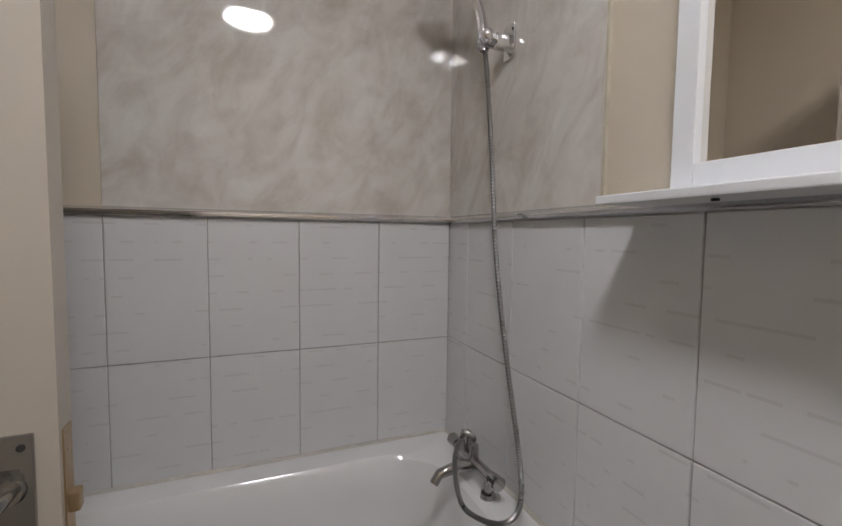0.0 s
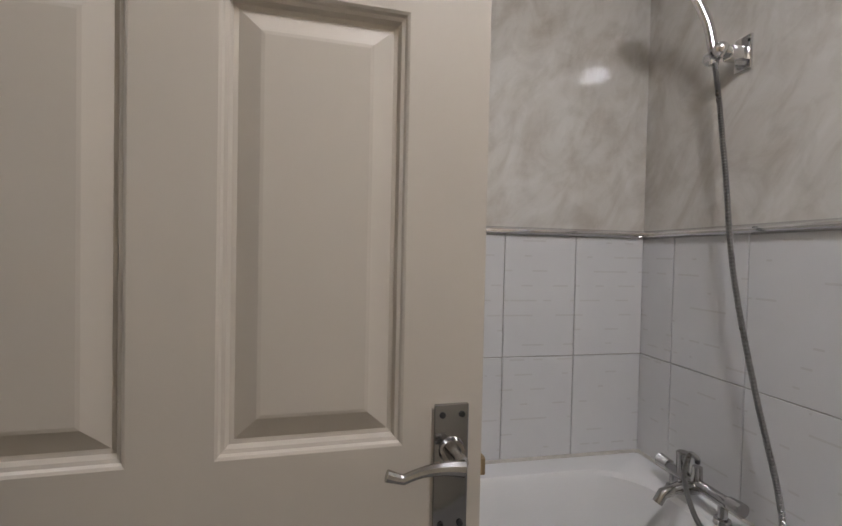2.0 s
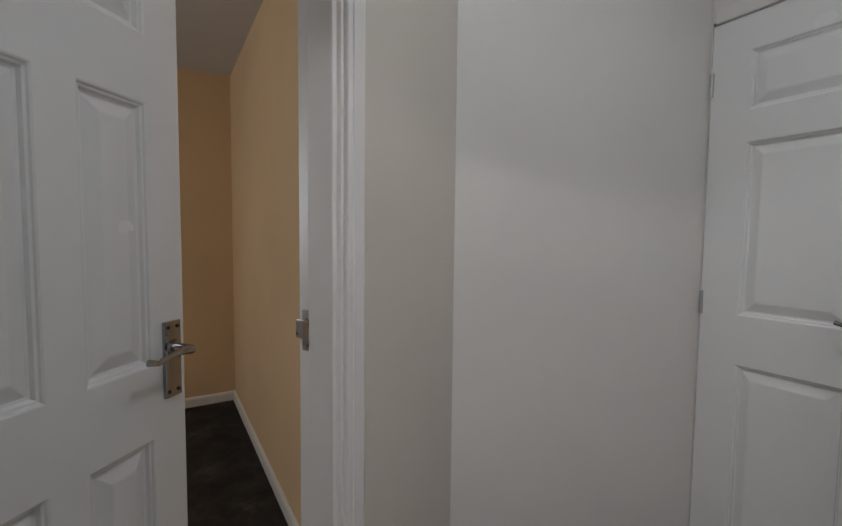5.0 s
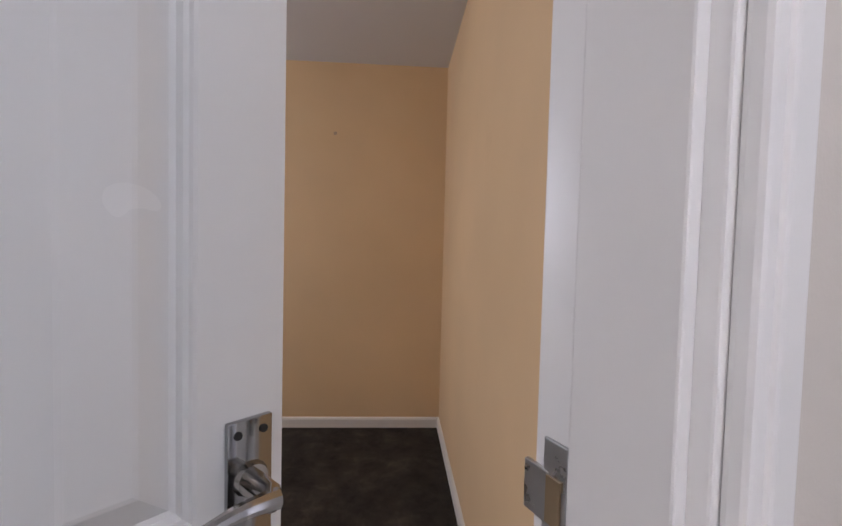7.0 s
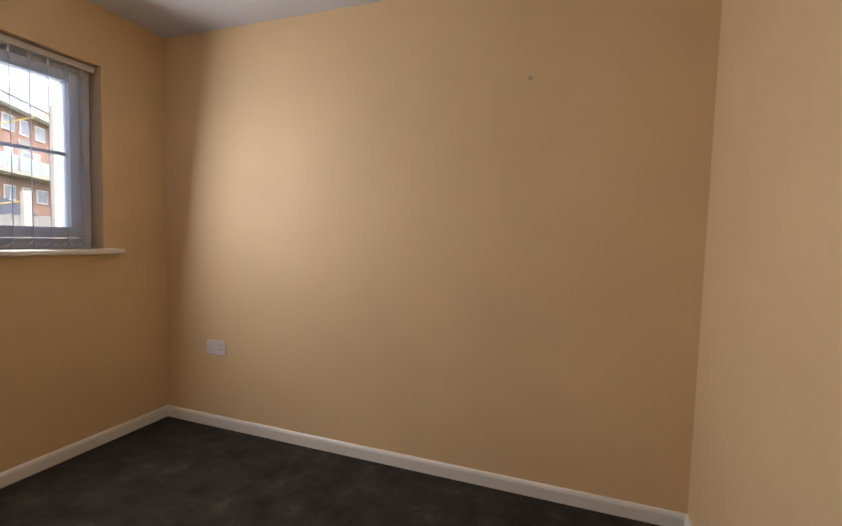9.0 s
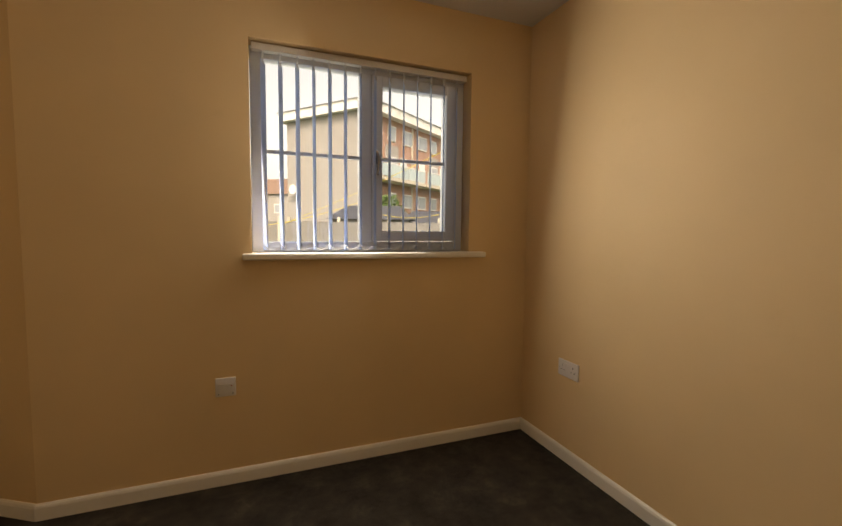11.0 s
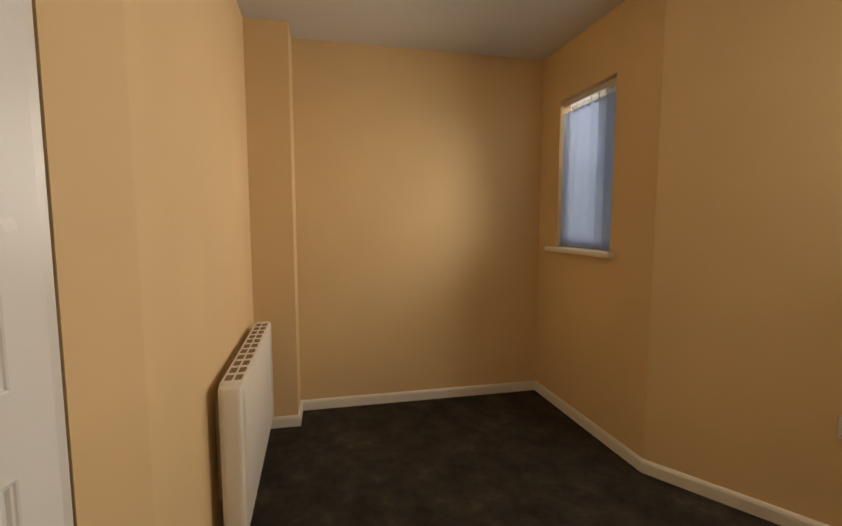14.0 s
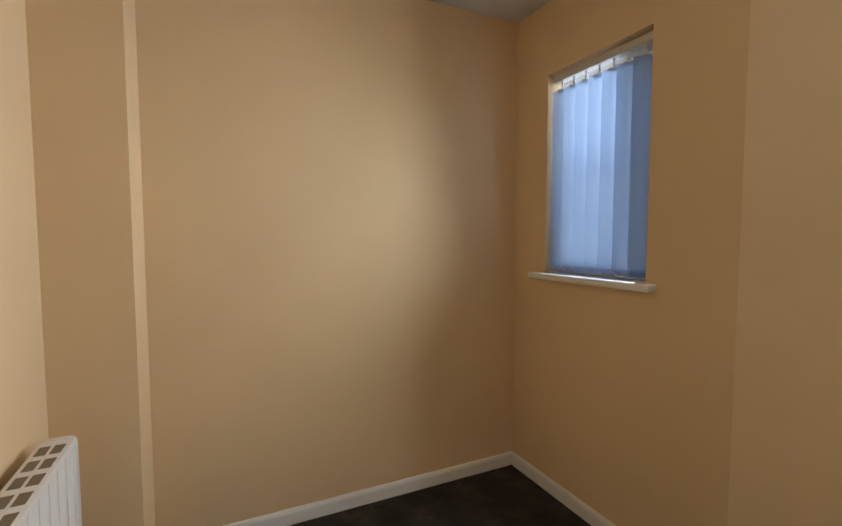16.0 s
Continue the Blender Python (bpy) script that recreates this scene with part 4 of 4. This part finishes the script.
for y0, y1, z0, z1 in ((cv0, cv0 + 0.032, cz0, cz1), (cv1 - 0.032, cv1, cz0, cz1), (cv0 + 0.032, cv1 - 0.032, cz0, cz0 + 0.034), (cv0 + 0.032, cv1 - 0.032, cz1 - 0.034, cz1)):
    part("frame_bar", soft_block(0.05, 0.068, y0, y1, z0, z1, 0.002), UPVC, cab)
bm = bmesh.new()
block(bm, 0.0505, 0.054, cv0 + 0.03, cv1 - 0.03, cz0 + 0.032, cz1 - 0.032)
part("mirror", bm, MIRROR, cab, "mirror pane")
shelf = thing("bathroom_shelf", m_A @ Matrix.Translation((0.008, 0, 0)), "white shelf under the mirror cabinet", "shelf")
part("board", soft_block(0.0, 0.11, 0.742, 1.6, 1.2795, 1.293, 0.002), UPVC, shelf)
for y in (0.9, 1.1, 1.35):
    bm = bmesh.new()
    tube(bm, [(0.07, y, 1.2798), (0.07, y, 1.276)], 0.005, 8)
    part("screw", bm, DARK, shelf)

# ceiling lights of the bathroom and the lobby


def ceiling_light(m, glow, strength, label):
    light = thing("ceiling_light", m, label, "ceiling light", "ceiling lights")
    bm = bmesh.new()
    tube(bm, [(0, 0, 0.0), (0, 0, -0.03)], [0.15, 0.145], 32)
    part("base", bm, PLASTIC, light, smooth=True)
    g = bpy.data.materials.new("lit_diffuser")
    g.use_nodes = True
    g.node_tree.nodes["Principled BSDF"].inputs["Emission Color"].default_value = (*glow, 1)
    g.node_tree.nodes["Principled BSDF"].inputs["Emission Strength"].default_value = strength
    bm = bmesh.new()
    tube(bm, [(0, 0, -0.03), (0, 0, -0.036), (0, 0, -0.039), (0, 0, -0.041)], [0.115, 0.11, 0.1, 0.08], 32)
    part("diffuser", bm, g, light, smooth=True)


ceiling_light(m_A @ Matrix.Translation((0.60, 1.24, H)), (0.95, 0.96, 1.0), 30.0, "round white flush ceiling light, lit, in the bathroom")
ceiling_light(Matrix.Translation((-3.25, -3.07, H)), (0.86, 0.93, 1.0), 11.0, "round white flush ceiling light, lit, in the lobby")

# ---------------------------------------------------------------- bedroom things


def wall_plate(m, w, h, label, category, name, group=""):
    """A moulded electrical plate, local x along the wall, y out of it, z up, at its centre."""
    d = thing(name, m, label, category, group)
    part("plate", soft_block(-w / 2, w / 2, 0.0, 0.009, -h / 2, h / 2, 0.004, 3), PLASTIC, d, smooth=True)
    return d


def screws(d, xs, z=0.0, y=0.009):
    for x in xs:
        bm = bmesh.new()
        tube(bm, [(x, y - 0.002, z), (x, y + 0.0012, z)], 0.0035, 10)
        part("screw", bm, CHROME_DULL, d)


spur = wall_plate(m_w1 @ Matrix.Translation((1.645, 0, 0.47)), 0.088, 0.088, "white plastic fused switch plate on the window wall", "switch", "fused_spur")
part("rocker", soft_block(-0.03, -0.006, 0.009, 0.0135, -0.014, 0.014, 0.002), PLASTIC, spur)
part("fuse_cover", soft_block(0.006, 0.03, 0.009, 0.012, -0.016, 0.016, 0.002), PLASTIC, spur)
bm = bmesh.new()
block(bm, -0.0275, -0.0225, 0.0135, 0.0142, 0.004, 0.009)
part("neon", bm, plain("red_neon", (0.5, 0.05, 0.03), 0.4), spur)
screws(spur, (-0.03, 0.03), -0.03)

sock = wall_plate(along(SE, NE) @ Matrix.Translation((2.935 - 0.405, 0, 0.492)), 0.147, 0.087, "white plastic double socket low on the wall", "socket", "double_socket")
for gx in (-0.037, 0.037):
    part("rocker", soft_block(gx * 0.32 - 0.008, gx * 0.32 + 0.008, 0.009, 0.013, 0.012, 0.03, 0.002), PLASTIC, sock)
    bm = bmesh.new()
    for px, pz, w, hh in ((gx, 0.016, 0.004, 0.008), (gx - 0.011, -0.008, 0.0065, 0.004), (gx + 0.011, -0.008, 0.0065, 0.004)):
        block(bm, px - w / 2, px + w / 2, 0.0088, 0.0094, pz - hh / 2, pz + hh / 2)
    part("socket_holes", bm, DARK, sock)
screws(sock, (-0.06, 0.06))

sw = wall_plate(along(SW_W, SE) @ Matrix.Translation((0.252, 0, 1.08)), 0.087, 0.087, "white plastic light switch by the bedroom door", "light switch", "light_switch")
part("rocker", soft_block(-0.011, 0.011, 0.009, 0.0145, -0.018, 0.018, 0.003), PLASTIC, sw)
screws(sw, (-0.03, 0.03))

# radiator on the wall
rad_len = 0.98
m_rad = along(RAD_W, KNEE)
rs0 = 0.18
RZ0, RZ1 = 0.13, 0.70
rad = thing("radiator", m_rad @ Matrix.Translation((rs0, 0.036, 0)), "cream enamelled electric panel radiator on the wall", "radiator")
n = 14
xs0, xs1 = 0.035, rad_len - 0.035
pitch = (xs1 - xs0) / n
for k in range(n):
    a, b = xs0 + k * pitch, xs0 + (k + 1) * pitch
    part("fin", soft_block(a + 0.002, b - 0.002, 0.002, 0.074, RZ0 + 0.01, RZ1 - 0.012, 0.008, 2), RADMAT, rad, smooth=True)
bm = bmesh.new()
block(bm, xs0, xs1, 0.012, 0.066, RZ0 + 0.02, RZ1 - 0.014)
part("core", bm, RADMAT, rad)
for x0, x1 in ((0.0, 0.036), (rad_len - 0.036, rad_len)):
    part("end_cap", soft_block(x0, x1, 0.0, 0.08, RZ0, RZ1 + 0.004, 0.024, 4), RADMAT, rad, smooth=True)
gr = part("top_grille", soft_block(0.03, rad_len - 0.03, 0.001, 0.079, RZ1 - 0.014, RZ1 + 0.002, 0.004, 2), RADMAT, rad, smooth=True)
ns = 11
for k in range(ns):
    for y0, y1 in ((0.012, 0.036), (0.044, 0.068)):
        x = 0.05 + (rad_len - 0.1) * (k + 0.5) / ns
        bm = bmesh.new()
        block(bm, x - 0.026, x + 0.026, y0, y1, RZ1 - 0.006, RZ1 + 0.0028)
        part("slot", bm, plain("slot_shadow", (0.2, 0.15, 0.09), 0.8) if k == 0 and y0 < 0.02 else bpy.data.materials["slot_shadow"], gr)
for x in (0.15, rad_len - 0.15):
    part("wall_bracket", soft_block(x - 0.02, x + 0.02, -0.036, 0.004, RZ0 + 0.1, RZ1 - 0.1, 0.002), RADMAT, rad)

# small brown smudge on the east wall, a thin disc
bm = bmesh.new()
tube(bm, [(0, -0.002, 0), (0, 0.0006, 0)], [0.014, 0.011], 14)
spot = new("wall_smudge", finish("wall_smudge", bm, plain("smudge_brown", (0.5, 0.36, 0.25), 0.8, 0.2, 90)))
spot.matrix_world = along(SE, NE) @ Matrix.Translation((2.935 - 2.214, 0, 1.93))
tagged(spot, "small brown smudge on the cream wall", "wall mark")
bm = bmesh.new()
tube(bm, [(0, 0.0, 0), (0, 0.012, 0)], 0.003, 6)
nail = new("nail", finish("nail", bm, CHROME_DULL))
nail.matrix_world = along(NW, PIL_IN) @ Matrix.Translation((0.41, 0, 0.446))
tagged(nail, "small bare metal nail in the cream wall", "nail")

# ---------------------------------------------------------------- laminate planks
row, x = 0, LX0
while x < -1.0:
    x1 = min(x + 0.19, -1.0)
    y = LY0 - (row * 0.47) % 1.2
    while y < LY1:
        y0, y1 = max(y, LY0), min(y + 1.2, LY1)
        if y1 - y0 > 0.02:
            part("plank", soft_block(x + 0.0006, x1 - 0.0006, y0 + 0.0006, y1 - 0.0006, -0.012, 0.0, 0.001, 1), LAMINATE, LIVFLOOR)
        y += 1.2
    x += 0.19
    row += 1
bm = bmesh.new()
block(bm, -1.0, LX1, LY0, LY1, -0.012, 0.0)
part("far_planks", bm, LAMINATE, LIVFLOOR)

# ---------------------------------------------------------------- outdoors
GRASS = plain("rough_grass", (0.06, 0.085, 0.03), 0.9, 0.4, 3)
BRICK = Mat("red_brick", 0.85)
bt = BRICK.node("ShaderNodeTexBrick", Scale=1.0, Mortar_Size=0.008, Brick_Width=0.225, Row_Height=0.075)
BRICK.link(BRICK.coords(), bt.inputs["Vector"])
bt.inputs["Color1"].default_value = (0.35, 0.20, 0.155, 1)
bt.inputs["Color2"].default_value = (0.43, 0.26, 0.2, 1)
bt.inputs["Mortar"].default_value = (0.4, 0.34, 0.3, 1)
BRICK.color(bt.outputs["Color"])
BRICK = BRICK.m
RENDERED = plain("beige_render", (0.34, 0.325, 0.315), 0.9, 0.08, 1.5)
TILES = plain("brown_roof_tiles", (0.2, 0.13, 0.1), 0.9, 0.2, 4)
FASCIA = plain("white_fascia", (0.75, 0.75, 0.75), 0.6)
FENCE = plain("weathered_fence", (0.21, 0.205, 0.2), 0.9, 0.25, 3)
POSTM = plain("concrete_post", (0.5, 0.46, 0.4), 0.9, 0.15, 6)
DARKROOF = plain("dark_felt_roof", (0.05, 0.055, 0.07), 0.7, 0.2, 5)
BALC = plain("blue_grey_balcony_panel", (0.42, 0.52, 0.56), 0.4, 0.05)
WINGLASS = plain("curtained_window_glass", (0.33, 0.37, 0.42), 0.08, 0.1)
GZ = -0.25
bm = bmesh.new()
gv = [bm.verts.new(p) for p in ((-900, -900, GZ), (900, -900, GZ), (900, 900, GZ), (-900, 900, GZ))]
bm.faces.new(gv)
setting("ground", bm, GRASS, "rough grass and ground outside", "ground")
poly_slab("ground_slab", [(LX0 - 1.6, LY0 - 0.3), (LX1 + 0.3, LY0 - 0.3), (0.4, 0.9), (-6.3, 0.9)], GZ - 0.05, -0.125, POSTM, "concrete slab under the flat", "foundation")
# unseen slab added above the ceilings, blocks sky light from overhead
poly_slab("sky_cover", [(-8.0, LY0 - 0.4), (LX1 + 0.4, LY0 - 0.4), (0.45, 1.1), (-8.0, 1.4)], H + 0.14, H + 0.34, POSTM, "unseen slab added above the flat to block the sky", "ceiling slab")

EYE = Vector((-1.516, -2.12, 1.2))
AX = Vector((0.3695, 0.9292))
RT = Vector((AX.y, -AX.x))


def far(depth, side):
    p = v2(EYE) + AX * depth + RT * side
    return (p.x, p.y)


C0, CL, CR = far(33.0, -4.4), far(37.2, -11.75), far(33.0 + 0.853 * 42, -4.4 + 0.522 * 42)
BT = 10.7
house = thing("apartment_building", along(C0, CR, GZ), "four-storey red brick apartment block with a rendered end", "apartment block")
L, D = 42.0, 8.5


def hbox(name, x0, x1, y0, y1, z0, z1, mat, parent=None, label=""):
    bm = bmesh.new()
    block(bm, x0, x1, y0, y1, z0, z1)
    return part(name, bm, mat, parent or house, label)


hbox("wall", 0.0, L, 0.05, D - 0.05, 0.0, BT, BRICK, label="red brick facade")
hbox("end_wall", -0.12, 0.0, 0.0, D, 0.0, BT, RENDERED, label="beige rendered end wall")
hbox("fascia", -0.6, L + 0.6, -0.7, D + 0.6, BT, BT + 0.75, FASCIA, label="white fascia board")
bm = bmesh.new()
hexa(bm, [(-0.7, -0.8, BT + 0.75), (L + 0.7, -0.8, BT + 0.75), (L + 0.7, D + 0.7, BT + 0.75), (-0.7, D + 0.7, BT + 0.75),
          (2.5, D / 2 - 0.05, BT + 2.0), (L - 2.5, D / 2 - 0.05, BT + 2.0), (L - 2.5, D / 2 + 0.05, BT + 2.0), (2.5, D / 2 + 0.05, BT + 2.0)])
part("roof", bm, TILES, house)


def far_window(x, z, w, h):
    f = hbox("window", x, x + w, -0.04, 0.05, z, z + h, FASCIA)
    n = 2 if w > 1.2 else 1
    for k in range(n):
        a = x + 0.08 + k * (w - 0.08) / n
        hbox("window_pane", a, a + (w - 0.08) / n - 0.08, -0.055, -0.04, z + 0.1, z + h - 0.1, WINGLASS, f)


bay = 7.0
for k in range(6):
    x = 0.7 + k * bay
    for z in (8.95,):
        far_window(x, z, 1.5, 1.25)
        far_window(x + 2.3, z, 1.1, 1.25)
        far_window(x + 4.5, z, 1.5, 1.25)
    hbox("render_bay", x + 2.0, x + 3.8, -0.02, 0.05, 6.0, 8.6, RENDERED)
    hbox("door", x + 0.3, x + 1.2, -0.03, 0.05, 5.75, 7.8, FASCIA)
    far_window(x + 2.4, 6.5, 1.2, 1.2)
    hbox("door", x + 4.2, x + 5.1, -0.03, 0.05, 5.75, 7.8, FASCIA)
    hbox("balcony_slab", x - 0.4, x + 6.3, -1.3, 0.04, 5.45, 5.7, POSTM)
    bal = hbox("balcony_rail", x - 0.4, x + 6.3, -1.3, -1.24, 6.75, 6.82, FASCIA)
    for j in range(5):
        hbox("balcony_panel", x - 0.35 + j * 1.33, x + 0.9 + j * 1.33, -1.29, -1.25, 5.75, 6.7, BALC, bal)
    far_window(x, 3.5, 1.4, 1.2)
    far_window(x + 2.4, 3.5, 1.1, 1.2)
    far_window(x + 4.5, 3.5, 1.6, 1.2)
    far_window(x, 0.9, 1.4, 1.2)
    far_window(x + 4.5, 0.9, 1.6, 1.2)
hbox("gutter_pipe", 6.6, 6.72, -0.12, 0.04, 0.0, BT, POSTM)

# houses beyond the block's end
for k, (dep, sd, w, hh) in enumerate(((58, -26, 9, 6.2), (66, -38, 10, 6.0))):
    o = thing("terraced_house", along(far(dep, sd), far(dep - 2, sd + 9), GZ), "distant brick house with a tiled roof", "house", "far houses")
    bm = bmesh.new()
    block(bm, 0, w, 0, 7, 0, hh)
    part("wall", bm, BRICK if k else RENDERED, o)
    bm = bmesh.new()
    hexa(bm, [(-0.3, -0.3, hh), (w + 0.3, -0.3, hh), (w + 0.3, 7.3, hh), (-0.3, 7.3, hh), (-0.3, 3.4, hh + 2.4), (w + 0.3, 3.4, hh + 2.4), (w + 0.3, 3.6, hh + 2.4), (-0.3, 3.6, hh + 2.4)])
    part("roof", bm, TILES, o)
    for zz in (1.0, 3.7):
        for xx in (1.2, 4.0, 6.6):
            bm = bmesh.new()
            block(bm, xx, xx + 1.3, -0.05, 0.0, zz, zz + 1.2)
            wdw = part("window", bm, FASCIA, o)
            bm = bmesh.new()
            block(bm, xx + 0.1, xx + 1.2, -0.07, -0.05, zz + 0.1, zz + 1.1)
            part("pane", bm, WINGLASS, wdw)

# garden fence of boards between concrete posts
f0, f1 = far(15.5, -14.0), far(15.5, 9.0)
fence = thing("garden_fence", along(f0, f1, GZ), "weathered grey board fence between concrete posts", "fence")
rnd = random.Random(7)
bm0 = {}
x = 0.0
count = 0
while x < 23.0:
    w = rnd.choice((0.13, 0.14, 0.15))
    key = w
    if key not in bm0:
        b = bmesh.new()
        block(b, 0.0, w - 0.008, -0.012, 0.012, 0.05, 1.78)
        bm0[key] = finish("board", b, FENCE)
    ob = new("board", bm0[key])
    ob.parent = fence
    ob.matrix_basis = pose(x, rnd.uniform(-0.01, 0.01), rnd.uniform(-0.03, 0.02))
    x += w
for k in range(13):
    bm = soft_block(k * 1.83 - 0.05, k * 1.83 + 0.05, 0.014, 0.12, 0.0, 1.95, 0.01)
    part("post", bm, POSTM, fence)

# sheds behind the fence
for dep, sd, w, hh in ((20.0, -4.2, 3.6, 2.1), (23.0, -1.0, 3.2, 2.0)):
    s = thing("garden_shed", along(far(dep, sd), far(dep, sd + 1), GZ), "dark-roofed wooden garden shed behind the fence", "shed", "garden sheds")
    bm = bmesh.new()
    block(bm, 0, w, 0, 2.6, 0, hh - 0.1)
    part("wall", bm, FENCE, s)
    bm = bmesh.new()
    hexa(bm, [(-0.25, -0.25, hh - 0.1), (w + 0.25, -0.25, hh - 0.1), (w + 0.25, 2.85, hh - 0.1), (-0.25, 2.85, hh - 0.1),
              (0.5, 1.2, hh + 0.6), (w - 0.5, 1.2, hh + 0.6), (w - 0.5, 1.4, hh + 0.6), (0.5, 1.4, hh + 0.6)])
    part("roof", bm, DARKROOF, s)

# satellite dish on the rendered end wall
dish = thing("satellite_dish", along(C0, CL, GZ) @ Matrix.Translation((7.3, 0.0, 4.9)), "white satellite dish on the end wall", "satellite dish")
bm = bmesh.new()
tube(bm, [(0, 0.3, 0), (0, 0.36, 0), (0, 0.45, 0)], [0.05, 0.25, 0.42], 20)
part("reflector", bm, FASCIA, dish, smooth=True)
bm = bmesh.new()
tube(bm, [(0, -0.02, -0.2), (0, 0.3, -0.05)], 0.03, 6)
part("arm", bm, POSTM, dish)

# yellow washing lines between poles
YEL = plain("yellow_line", (0.7, 0.55, 0.08), 0.5)
for (d0, s0, z0), (d1, s1, z1), sag in (((9.0, -3.0, 1.3), (7.0, 0.75, 2.72), 0.06), ((9.0, -3.4, 1.28), (8.5, -1.15, 1.8), 0.06), ((8.5, -1.15, 1.62), (8.5, 0.6, 1.6), 0.14)):
    a, b = Vector((*far(d0, s0), z0)), Vector((*far(d1, s1), z1))
    bm = bmesh.new()
    tube(bm, [a.lerp(b, k / 16) - Vector((0, 0, sag * math.sin(math.pi * k / 16))) for k in range(17)], 0.006, 5)
    ln = new("washing_line", finish("washing_line", bm, YEL))
    tagged(ln, "yellow plastic washing line across the garden", "washing line", "washing lines")
for dep, sd, hh in ((9.0, -3.4, 1.75), (9.0, -3.0, 1.75), (7.0, 0.75, 3.05), (8.5, -1.15, 1.95), (8.5, 0.6, 2.0)):
    bm = soft_block(-0.05, 0.05, -0.05, 0.05, 0.0, hh, 0.01)
    ps = new("wooden_post", finish("wooden_post", bm, POSTM))
    ps.matrix_world = Matrix.Translation((*far(dep, sd), GZ))
    tagged(ps, "plain wooden washing line post in the grass", "post", "line posts")

# bush in front of the block
LEAF = Mat("leaf_green", 0.6)
LEAF.color(LEAF.mix(LEAF.noise(3, 3), (0.05, 0.1, 0.025), (0.12, 0.19, 0.05)))
LEAF = LEAF.m
bush = thing("bush", Matrix.Translation((*far(27.0, -2.2), GZ)), "tall green leafy bush by the brick block", "bush")
rnd = random.Random(11)
bm = bmesh.new()
for k in range(7):
    a = rnd.uniform(0, 6.28)
    tube(bm, [(0, 0, 0), (0.3 * math.cos(a), 0.3 * math.sin(a), 1.6), (0.8 * math.cos(a), 0.8 * math.sin(a), rnd.uniform(2.6, 3.6))], [0.06, 0.04, 0.015], 6)
part("stems", bm, plain("bark", (0.12, 0.09, 0.06), 0.9), bush)
bm = bmesh.new()
for k in range(1500):
    c = Vector((rnd.gauss(0, 0.55), rnd.gauss(0, 0.55), 1.0 + 2.7 * rnd.random() ** 0.8))
    if c.xy.length > 1.25 * (1.15 - abs(c.z - 2.3) / 2.4):
        continue
    q = Euler((rnd.uniform(0, 6), rnd.uniform(0, 6), rnd.uniform(0, 6))).to_matrix()
    s = rnd.uniform(0.07, 0.14)
    bm.faces.new([bm.verts.new(c + q @ Vector(p) * s) for p in ((-1, 0, 0), (0, -0.5, 0.1), (1, 0, 0), (0, 0.5, 0.1))])
part("crown", bm, LEAF, bush)
